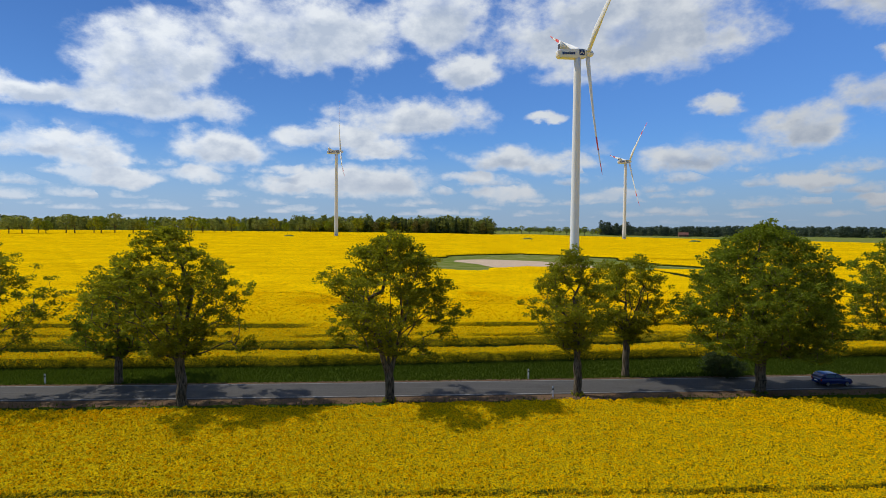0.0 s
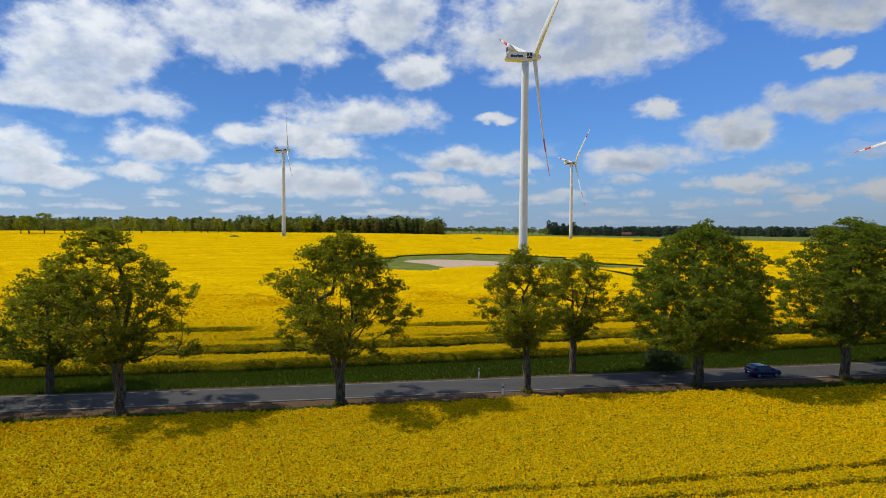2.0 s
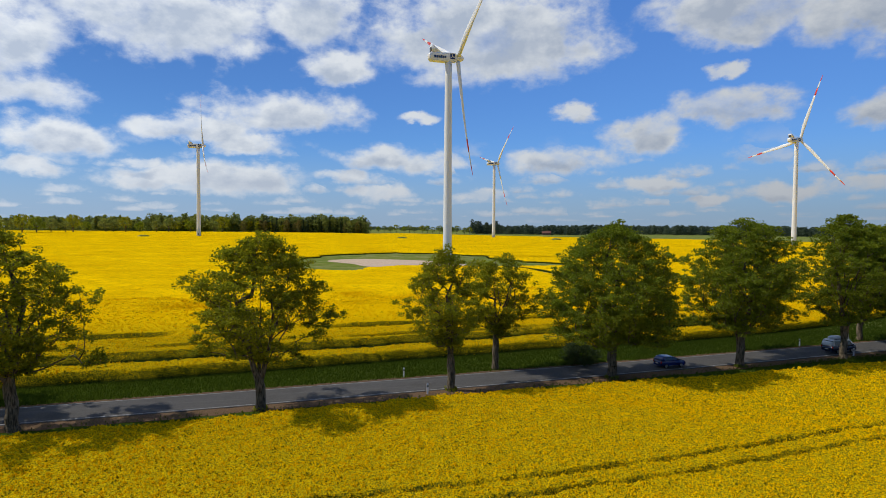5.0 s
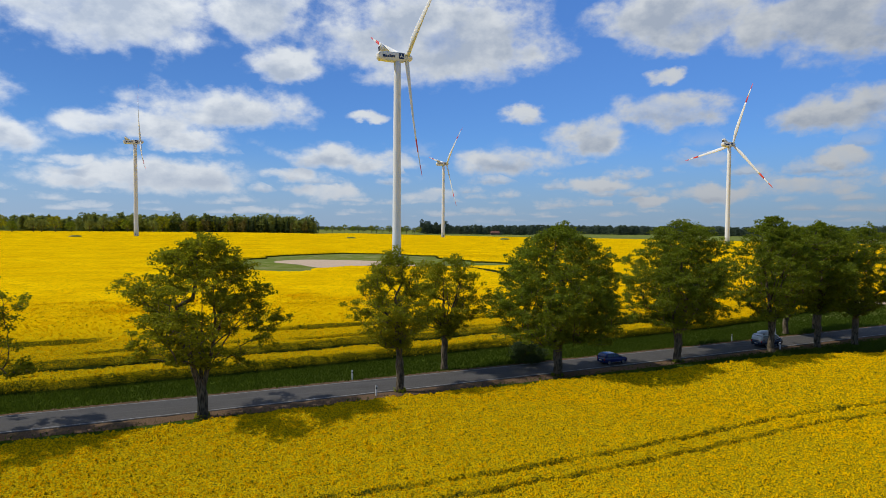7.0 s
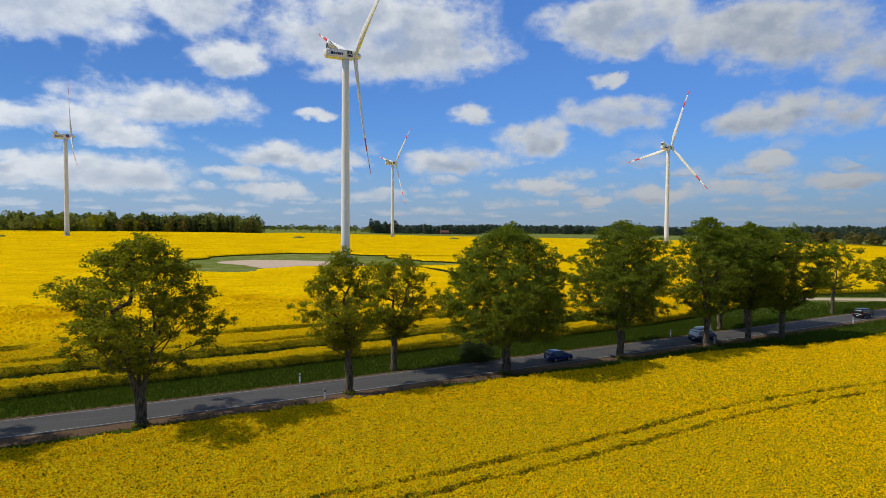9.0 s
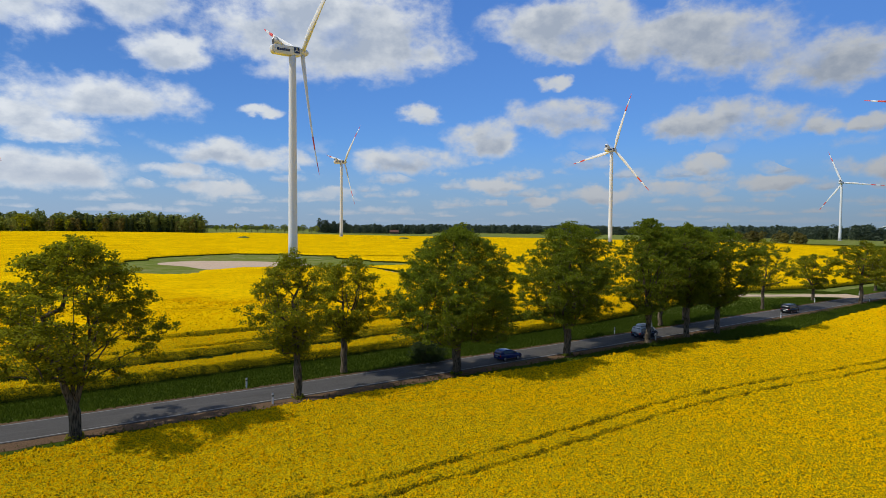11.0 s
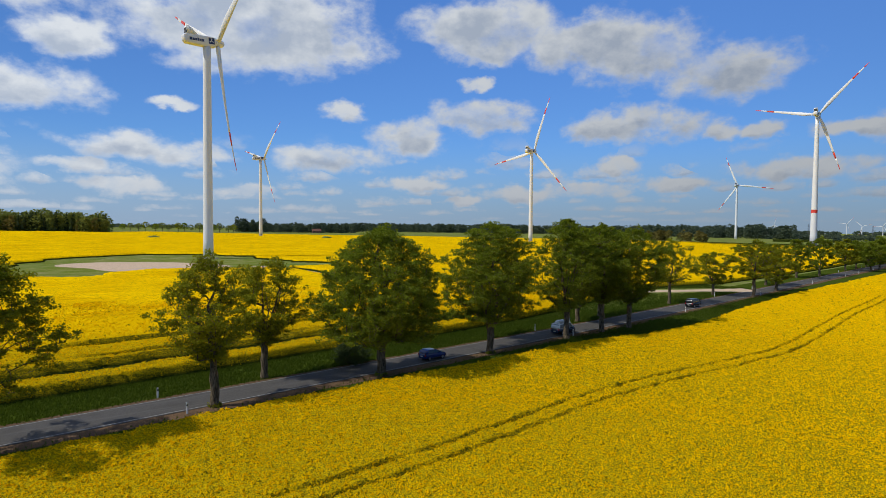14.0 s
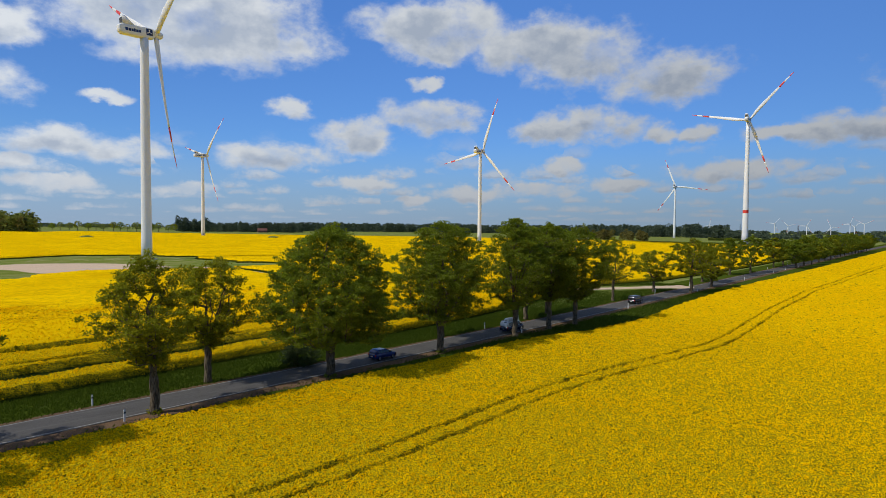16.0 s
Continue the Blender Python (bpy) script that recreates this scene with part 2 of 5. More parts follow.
def rape_material():
    """The canopy of rape in flower: yellow heads over green stems, greener on its steep sides and where it is thin,
    with shade low down put into the colour.
    """
    m, t, b = material("rape_canopy", 0.9, 0, 0.0)
    p = here(t)
    small, mid, big = grain(t, p, 5.5, 3, 0.7), grain(t, p, 0.7, 4, 0.6), grain(t, p, 0.035, 4, 0.6)
    heads = span(t, maths(t, "ADD", small, maths(t, "MULTIPLY", maths(t, "SUBTRACT", mid, 0.5), 0.35)), 0.32, 0.52)
    rows = grain(t, vec(t, "MULTIPLY", p, (0.12, 0.9, 0.0)), 0.35, 4, 0.6)
    bloom = blend(t, span(t, maths(t, "MULTIPLY_ADD", rows, 0.5, maths(t, "MULTIPLY", big, 0.6)), 0.38, 0.70), (0.73, 0.405, 0.0005), (0.95, 0.595, 0.001))
    top = blend(t, heads, (0.16, 0.13, 0.006), bloom)
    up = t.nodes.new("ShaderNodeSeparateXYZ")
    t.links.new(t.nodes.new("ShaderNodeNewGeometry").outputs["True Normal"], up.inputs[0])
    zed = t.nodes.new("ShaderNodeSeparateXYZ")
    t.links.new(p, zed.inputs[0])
    # green stems darkened almost to black, as the shade between them
    shaded_stalk = blend(t, span(t, small, 0.42, 0.66), (0.014, 0.024, 0.005), (0.055, 0.058, 0.005))
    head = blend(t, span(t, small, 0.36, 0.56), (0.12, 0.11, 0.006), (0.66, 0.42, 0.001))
    side = blend(t, span(t, maths(t, "ADD", zed.outputs[2], maths(t, "MULTIPLY", mid, 0.5)), 0.80, 1.30), shaded_stalk, head)
    t.links.new(blend(t, span(t, up.outputs[2], 0.34, 0.70), side, blend(t, span(t, zed.outputs[2], 0.55, 1.0), shaded_stalk, top)), b.inputs["Base Color"])
    bumped(t, b, small, 0.6, 0.12)
    return m


def shaded_stems_material():
    """Leaves and stems between loose flower heads, darkened in colour to stand in for cloud shade."""
    m, t, b = material("shaded_rape_stems", 1.0, 0, 0.0)
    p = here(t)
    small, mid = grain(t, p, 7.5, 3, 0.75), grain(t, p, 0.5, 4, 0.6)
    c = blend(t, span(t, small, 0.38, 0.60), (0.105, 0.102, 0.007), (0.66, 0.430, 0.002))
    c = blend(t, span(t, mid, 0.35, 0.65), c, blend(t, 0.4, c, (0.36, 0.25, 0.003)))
    # brighter yellow put in farther off, out of the cloud shade
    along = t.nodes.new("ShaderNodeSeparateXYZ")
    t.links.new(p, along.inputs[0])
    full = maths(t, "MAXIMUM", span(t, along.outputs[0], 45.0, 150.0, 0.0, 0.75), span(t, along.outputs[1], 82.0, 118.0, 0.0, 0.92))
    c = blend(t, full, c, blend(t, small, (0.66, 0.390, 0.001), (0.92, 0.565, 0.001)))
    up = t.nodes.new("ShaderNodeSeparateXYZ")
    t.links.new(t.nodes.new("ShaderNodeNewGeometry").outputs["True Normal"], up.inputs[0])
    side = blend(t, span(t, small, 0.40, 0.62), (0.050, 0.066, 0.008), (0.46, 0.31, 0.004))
    # dark near the ground: the crop's own shade put into the colour
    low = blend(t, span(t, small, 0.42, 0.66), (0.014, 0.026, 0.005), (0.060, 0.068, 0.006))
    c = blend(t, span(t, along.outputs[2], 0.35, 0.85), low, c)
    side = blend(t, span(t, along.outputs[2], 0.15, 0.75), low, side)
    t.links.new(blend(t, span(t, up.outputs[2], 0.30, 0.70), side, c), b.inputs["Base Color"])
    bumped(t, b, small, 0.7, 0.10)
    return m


def flower_material():
    m, t, b = material("rape_flowers", 0.8, 0, 0.0)
    r = t.nodes.new("ShaderNodeNewGeometry").outputs["Random Per Island"]
    c = blend(t, span(t, r, 0.0, 1.0, 0, 1, "LINEAR"), (0.78, 0.465, 0.0008), (0.99, 0.665, 0.002))
    c = blend(t, span(t, r, 0.86, 0.95), c, (0.22, 0.19, 0.010))
    t.links.new(c, b.inputs["Base Color"])
    tr, mx = t.nodes.new("ShaderNodeBsdfTranslucent"), t.nodes.new("ShaderNodeMixShader")
    t.links.new(c, tr.inputs["Color"])
    mx.inputs[0].default_value = 0.30
    t.links.new(b.outputs[0], mx.inputs[1])
    t.links.new(tr.outputs[0], mx.inputs[2])
    t.links.new(mx.outputs[0], t.nodes["Material Output"].inputs["Surface"])
    return m


def leaf_material(name, dark, light, through):
    m, t, b = material(name, 0.7, 0, 0.06)
    r = t.nodes.new("ShaderNodeNewGeometry").outputs["Random Per Island"]
    n = grain(t, here(t), 0.6, 3, 0.6)
    f = maths(t, "ADD", maths(t, "MULTIPLY", r, 0.6), maths(t, "MULTIPLY", n, 0.5))
    c = blend(t, span(t, f, 0.15, 0.85, 0, 1, "LINEAR"), dark, light)
    t.links.new(c, b.inputs["Base Color"])
    tr = t.nodes.new("ShaderNodeBsdfTranslucent")
    t.links.new(blend(t, 0.7, c, through), tr.inputs["Color"])
    mx = t.nodes.new("ShaderNodeMixShader")
    mx.inputs[0].default_value = 0.43
    t.links.new(b.outputs[0], mx.inputs[1])
    t.links.new(tr.outputs[0], mx.inputs[2])
    t.links.new(mx.outputs[0], t.nodes["Material Output"].inputs["Surface"])
    return m


def bark_material():
    m, t, b = material("bark", 0.95, 0, 0.05)
    o = t.nodes.new("ShaderNodeTexCoord").outputs["Object"]
    rib = grain(t, vec(t, "MULTIPLY", o, (9.0, 9.0, 1.3)), 1.0, 5, 0.65)
    moss = grain(t, o, 0.8, 4, 0.6)
    c = blend(t, span(t, rib, 0.35, 0.65), (0.042, 0.033, 0.022), (0.195, 0.154, 0.102))
    c = blend(t, maths(t, "MULTIPLY", span(t, moss, 0.52, 0.7), 0.5), c, (0.10, 0.11, 0.05))
    t.links.new(c, b.inputs["Base Color"])
    bumped(t, b, rib, 0.9, 0.05)
    return m


def grass_material():
    """Meadow and verge: green with straw, thin places and trodden soil."""
    m, t, b = material("grass", 1.0, 0, 0.0)
    p = here(t)
    small, mid, big = grain(t, p, 7.0, 4, 0.7), grain(t, p, 0.55, 5, 0.6), grain(t, p, 0.02, 4, 0.6)
    c = blend(t, span(t, small, 0.3, 0.7), (0.085, 0.115, 0.016), (0.205, 0.240, 0.040))
    c = blend(t, maths(t, "MULTIPLY", span(t, mid, 0.55, 0.75), 0.5), c, (0.15, 0.13, 0.055))
    c = blend(t, maths(t, "MULTIPLY", span(t, big, 0.45, 0.6), 0.55), c, (0.12, 0.18, 0.03))
    wide = grain(t, p, 0.09, 5, 0.65)
    c = blend(t, maths(t, "MULTIPLY", span(t, wide, 0.40, 0.60), 0.6), c, (0.230, 0.235, 0.080))
    dry = grain(t, vec(t, "MULTIPLY", p, (0.10, 0.035, 0.1)), 1.0, 5, 0.65)
    c = blend(t, maths(t, "MULTIPLY", span(t, dry, 0.54, 0.66), 0.6), c, (0.30, 0.27, 0.13))
    t.links.new(c, b.inputs["Base Color"])
    bumped(t, b, small, 0.3, 0.05)
    return m


def soil_material(name, dark, light, stones=0.3):
    m, t, b = material(name, 1.0, 0, 0.0)
    p = here(t)
    small, mid = grain(t, p, 14.0, 5, 0.7), grain(t, p, 0.5, 5, 0.6)
    c = blend(t, span(t, small, 0.3, 0.7), dark, light)
    c = blend(t, maths(t, "MULTIPLY", span(t, mid, 0.5, 0.72), stones), c, (0.09, 0.10, 0.035))
    t.links.new(c, b.inputs["Base Color"])
    bumped(t, b, small, 0.7, 0.04)
    return m


def asphalt_material():
    m, t, b = material("asphalt", 0.9, 0, 0.12)
    p = here(t)
    stone, patch, streak = grain(t, p, 60.0, 3, 0.7), grain(t, p, 0.35, 4, 0.6), grain(t, vec(t, "MULTIPLY", p, (0.06, 1.6, 1.0)), 1.0, 4, 0.55)
    c = blend(t, span(t, stone, 0.3, 0.75), (0.062, 0.058, 0.053), (0.120, 0.114, 0.104))
    c = blend(t, maths(t, "MULTIPLY", span(t, patch, 0.5, 0.66), 0.35), c, (0.058, 0.053, 0.046))
    c = blend(t, maths(t, "MULTIPLY", span(t, streak, 0.5, 0.7), 0.30), c, (0.140, 0.135, 0.126))
    t.links.new(c, b.inputs["Base Color"])
    bumped(t, b, stone, 0.4, 0.01)
    return m


SHADED_STEMS = shaded_stems_material()
RAPE, FLOWER, GRASS, ASPHALT, BARK = rape_material(), flower_material(), grass_material(), asphalt_material(), bark_material()
SOIL = soil_material("shoulder_soil", (0.085, 0.052, 0.030), (0.20, 0.130, 0.080))
VERGE = soil_material("lush_grass", (0.032, 0.052, 0.006), (0.080, 0.110, 0.012), 0.25)
GRAVEL = soil_material("pale_gravel", (0.47, 0.345, 0.230), (0.66, 0.500, 0.36), 0.22)
LEAF_OAK = leaf_material("oak_leaves", (0.084, 0.098, 0.007), (0.275, 0.288, 0.020), (0.44, 0.43, 0.012))
LEAF_LIME = leaf_material("lime_leaves", (0.064, 0.088, 0.010), (0.182, 0.216, 0.025), (0.36, 0.45, 0.016))
LEAF_WOOD = leaf_material("wood_leaves", (0.078, 0.100, 0.026), (0.235, 0.262, 0.062), (0.36, 0.40, 0.07))
# blue-grey leaves for the distant woods: aerial haze put into the colour
LEAF_HAZED = leaf_material("hazed_leaves", (0.052, 0.078, 0.052), (0.125, 0.155, 0.095), (0.12, 0.16, 0.09))
LEAF_FIR = leaf_material("fir_needles", (0.030, 0.048, 0.018), (0.085, 0.110, 0.040), (0.09, 0.12, 0.04))
LEAF_RUST = leaf_material("copper_leaves", (0.085, 0.080, 0.022), (0.22, 0.19, 0.05), (0.26, 0.20, 0.05))
BLADE = leaf_material("grass_blades", (0.028, 0.050, 0.004), (0.072, 0.106, 0.009), (0.10, 0.15, 0.010))
LINE_PAINT = paint("road_paint", (0.40, 0.39, 0.37), 0.8, dirt=0.25, scale=5)
TURBINE_WHITE = paint("turbine_white", (0.78, 0.79, 0.78), 0.38, dirt=0.04, scale=0.15)
SIGNAL_RED = paint("signal_red", (0.72, 0.055, 0.030), 0.4, dirt=0.06, scale=0.3)
MARK_BLUE = paint("mark_blue", (0.008, 0.030, 0.13), 0.4, dirt=0.05)
DARK_GREY = paint("dark_grey", (0.05, 0.052, 0.055), 0.6)
BRICK = paint("red_brick", (0.20, 0.095, 0.065), 0.9, dirt=0.15, scale=0.8)
ROOF_TILE = paint("red_roof_tile", (0.20, 0.080, 0.055), 0.85, dirt=0.15, scale=0.6)
CONCRETE = paint("concrete", (0.42, 0.41, 0.38), 0.9, bump=0.3)
POST_WHITE = paint("post_white", (0.80, 0.80, 0.78), 0.5, dirt=0.10, scale=6)
POST_BLACK = paint("post_black", (0.02, 0.02, 0.02), 0.5)
REFLECT = paint("reflector", (0.75, 0.70, 0.62), 0.2, dirt=0.05)


# ---- building help ----
def lay(name, verts, faces, mat, parent=None, label="", smooth=False):
    """One mesh object from arrays of vertices and faces of equal size."""
    verts, faces = np.asarray(verts, np.float32), np.asarray(faces, np.int32)
    me = bpy.data.meshes.new(name)
    me.vertices.add(len(verts))
    me.vertices.foreach_set("co", verts.ravel())
    k = faces.shape[1]
    me.loops.add(faces.size)
    me.loops.foreach_set("vertex_index", faces.ravel())
    me.polygons.add(len(faces))
    me.polygons.foreach_set("loop_start", np.arange(0, faces.size, k, dtype=np.int32))
    me.polygons.foreach_set("loop_total", np.full(len(faces), k, np.int32))
    me.polygons.foreach_set("use_smooth", np.full(len(faces), smooth, bool))
    me.update(calc_edges=True)
    if mat is not None:
        me.materials.append(mat)
    ob = new(name, me)
    if parent is not None:
        ob.parent = parent
    return tagged(ob, label)


def part(name, bm, mat, parent=None, label="", smooth=False):
    me = bpy.data.meshes.new(name)
    bmesh.ops.recalc_face_normals(bm, faces=bm.faces)
    for f in bm.faces:
        f.smooth = smooth
    bm.to_mesh(me)
    bm.free()
    me.materials.append(mat)
    ob = new(name, me)
    if parent is not None:
        ob.parent = parent
    return tagged(ob, label)


def lattice(nu, nv):
    """Quads of a grid of nu x nv vertices."""
    i = np.arange(nu * nv).reshape(nu, nv)
    return np.stack([i[:-1, :-1], i[1:, :-1], i[1:, 1:], i[:-1, 1:]], -1).reshape(-1, 4)


def hashed(i, j, seed):
    h = (i.astype(np.int64) * 374761393 + j.astype(np.int64) * 668265263 + seed * 1442695041) & 0x7FFFFFFF
    h = ((h ^ (h >> 13)) * 1274126177) & 0x7FFFFFFF
    return ((h ^ (h >> 16)) & 0xFFFF) / 65535.0


def ripple(x, y, seed=0):
    """Smooth noise between 0 and 1 with a cell of one unit."""
    i, j = np.floor(x), np.floor(y)
    u, v = x - i, y - j
    u, v = u * u * (3 - 2 * u), v * v * (3 - 2 * v)
    a, b = hashed(i, j, seed), hashed(i + 1, j, seed)
    c, d = hashed(i, j + 1, seed), hashed(i + 1, j + 1, seed)
    return (a * (1 - u) + b * u) * (1 - v) + (c * (1 - u) + d * u) * v


def ease(v, a, b):
    s = np.clip((v - a) / (b - a), 0, 1)
    return s * s * (3 - 2 * s)


# ---- the lie of the land ----
def land(x, y):
    """Height of the ground: level along the road, rising gently to the woods behind the field, falling far to the right."""
    r, h = np.hypot(x, y), np.degrees(np.arctan2(x, y))
    rise = np.interp(h, [-180, -60, 2, 8, 15, 23, 40, 62, 85, 180], [2.0, 8.5, 9.0, 7.5, 4.2, 3.0, 1.6, -1.2, -2.5, 0.0])
    return rise * ease(r, 330, 1150) ** 1.4


def middle(x):
    """The road's centre line, y over x."""
    x = np.asarray(x, float)
    q = np.clip(x, -120, 140)
    return 63.3 + 0.078 * q + 0.00017 * q * q + (x - q) * (0.078 + 0.00034 * q)


def lean_of(x):
    return np.arctan(0.078 + 0.00034 * np.clip(x, -120, 140))


def beside(x, off):
    """A point at a distance across the road from its centre line (beyond it: positive)."""
    a = lean_of(x)
    return x - off * np.sin(a), middle(x) + off * np.cos(a)


def across(x, y):
    """Distance of a point across the road."""
    return (y - middle(x)) * np.cos(lean_of(x))


r = np.concatenate([np.linspace(4, 300, 75), np.geomspace(310, 4900, 70)])
h = np.radians(np.arange(-180, 180.1, 2.0))
rr, hh = np.meshgrid(r, h)
gx, gy = rr * np.sin(hh), rr * np.cos(hh)
gz = land(gx, gy) - 0.02
ground = lay("ground", np.stack([gx, gy, gz], -1).reshape(-1, 3), lattice(*gx.shape), GRASS, smooth=True)
tagged(ground, "green meadow ground reaching to the horizon", "ground", kind="structure")


def ribbon(name, xs, inner, outer, top, thick, mat, label, crown=0.0, rag=0.0, seed=0, category=""):
    """A slab along the road between two distances across it."""
    xs = np.asarray(xs, float)
    n = len(xs)
    wob = lambda s: rag * (ripple(xs * 0.8, xs * 0 + s, seed) + 0.5 * ripple(xs * 2.3, xs * 0 + s, seed + 1) - 0.75)
    lo, hi = inner(xs) + wob(3.5), outer(xs) + wob(8.5)
    cols = []
    for f, z in ((0, top - thick), (0, top), (0.5, top + crown), (1, top), (1, top - thick)):
        x, y = beside(xs, lo + (hi - lo) * f)
        cols.append(np.stack([x, y, land(x, y) + z], -1))
    v = np.stack(cols, 1).reshape(-1, 3)
    ob = lay(name, v, lattice(n, 5), mat, smooth=False)
    return tagged(ob, label, category or name.replace("_", " "), kind="structure")


RUN = np.concatenate([np.arange(-160, 260, 1.0), np.arange(260, 900, 8.0), [900, 1200]])
flat_at = lambda d: (lambda xs: np.full(len(xs), float(d)))
ribbon("road", RUN, flat_at(-2.85), flat_at(2.85), 0.07, 0.2, ASPHALT, "grey worn asphalt country road", crown=0.06, rag=0.10, category="road")
ribbon("road_shoulder_near", RUN, flat_at(-4.9), flat_at(-2.8), 0.035, 0.1, SOIL, "bare brown soil shoulder along the road", rag=0.8, seed=4, category="shoulder")
ribbon("road_shoulder_far", RUN, flat_at(2.8), flat_at(3.7), 0.035, 0.1, SOIL, "narrow sandy shoulder along the road", rag=0.5, seed=5, category="shoulder")
ribbon("edge_line_near", RUN, flat_at(-2.61), flat_at(-2.51), 0.092, 0.02, LINE_PAINT, "worn white edge line on asphalt", category="road marking")
ribbon("edge_line_far", RUN, flat_at(2.53), flat_at(2.61), 0.092, 0.02, LINE_PAINT, "worn white edge line on asphalt", category="road marking")

# ---- the rape fields ----
CROP = 1.45


def edge_near(x):
    """How far the near field's edge lies before the road's centre."""
    return np.interp(x, [-160, -30, 12, 42, 65, 78, 88, 100, 118, 135, 171, 211, 250, 382, 567, 900], [10.0, 9.7, 8.9, 9.8, 10.8, 12.6, 15.0, 15.8, 14.2, 12.8, 12.0, 12.8, 13.5, 16.5, 18.5, 20.0])


def edge_far(x):
    return np.interp(x, [-200, -49, -20, 0, 12, 33, 58, 80, 99, 130, 160, 200, 260, 900], [10.2, 10.1, 10.2, 11.0, 11.7, 12.9, 11.8, 13.3, 15.6, 22.0, 27.0, 17.0, 14.0, 14.0])


ribbon("grass_verge_far", RUN, flat_at(3.4), lambda xs: np.minimum(edge_far(xs) + 0.8, 12.0), 0.012, 0.08, VERGE, "lush green grass verge between road and rape", rag=0.3, seed=6, category="verge")
ribbon("grass_verge_near", RUN, lambda xs: -edge_near(xs) - 0.6, flat_at(-4.3), 0.012, 0.08, VERGE, "narrow green grass verge beside the rape", rag=0.4, seed=7, category="verge")


def wheel_tracks(x, y, path, gauge=2.3, half=0.27):
    """1 in the two wheel tracks along a line y = path(x)."""
    d = np.abs(y - path(x))
    return 1 - ease(np.abs(d - gauge / 2), half * 0.6, half * 1.5)


def near_tracks(x):
    return np.interp(x, [-60, 8, 16, 25, 33, 41, 50, 62, 75, 88, 98, 108, 122, 135, 150, 163, 193, 229, 255, 316, 500], [32.5, 34.2, 34.4, 35.0, 36.0, 37.0, 37.7, 38.0, 37.3, 36.7, 37.8, 39.4, 42.0, 44.5, 46.6, 48.4, 52.7, 55.2, 57.8, 63.4, 78.0])


def near_crop(x, y):
    """1 where the near field stands, 0 outside."""
    rag = 0.6 * (ripple(x * 0.5, y * 0.5, 3) - 0.5) + 0.5 * (ripple(x * 2.1, y * 2.1, 4) - 0.5)
    m = ease(-across(x, y) - edge_near(x) + rag, -0.2, 0.55)
    return m * (1 - 0.31 * wheel_tracks(x + 0.8 * ripple(x * 0.7, y * 0.7, 8), y + 0.35 * (ripple(x * 0.9, y * 0.9, 7) - 0.5), near_tracks) * (0.5 + 0.5 * ease(ripple(x * 0.6, y * 0.6, 6), 0.2, 0.7)))


def oval(x, y, cx, cy, rx, ry, turn):
    c, s = math.cos(radians(turn)), math.sin(radians(turn))
    u, v = (x - cx) * c + (y - cy) * s, -(x - cx) * s + (y - cy) * c
    return np.hypot(u / rx, v / ry)


TRACK = [(184, 85.6), (172, 93.0), (154, 101.5), (131, 115), (108, 146), (92, 186), (93, 230), (84, 268)]  # gravel way from the road to the turbine


def off_track(x, y):
    """Distance from the gravel way."""
    best = np.full(np.shape(x), 1e9)
    for (ax, ay), (bx, by) in zip(TRACK, TRACK[1:]):
        ux, uy = bx - ax, by - ay
        k = np.clip(((x - ax) * ux + (y - ay) * uy) / (ux * ux + uy * uy), 0, 1)
        best = np.minimum(best, np.hypot(x - ax - k * ux, y - ay - k * uy))
    return best


def clearing(x, y):
    """The mown ground round the nearest turbine: below 1 inside."""
    wob = 0.20 * (ripple(x / 14, y / 14, 9) - 0.5) + 0.06 * (ripple(x / 4, y / 4, 10) - 0.5)
    a = oval(x, y, 50, 312, 60, 84, -6)
    b = oval(x, y, 6, 262, 20, 33, 20)
    c = oval(x, y, 98, 268, 26, 22, 0)
    strip = oval(x, y, 46, 236, 28, 19, -4)  # a tongue of rape before the gravel
    return np.maximum(np.minimum(np.minimum(a, b), c), 2.0 - strip) + wob


FAR_END = ([-180, -45, -36, -20, -10, 5, 9, 16, 24, 40, 60, 72, 90], [1330, 1330, 1275, 1165, 1085, 985, 1110, 1130, 1060, 1000, 960, 900, 860])


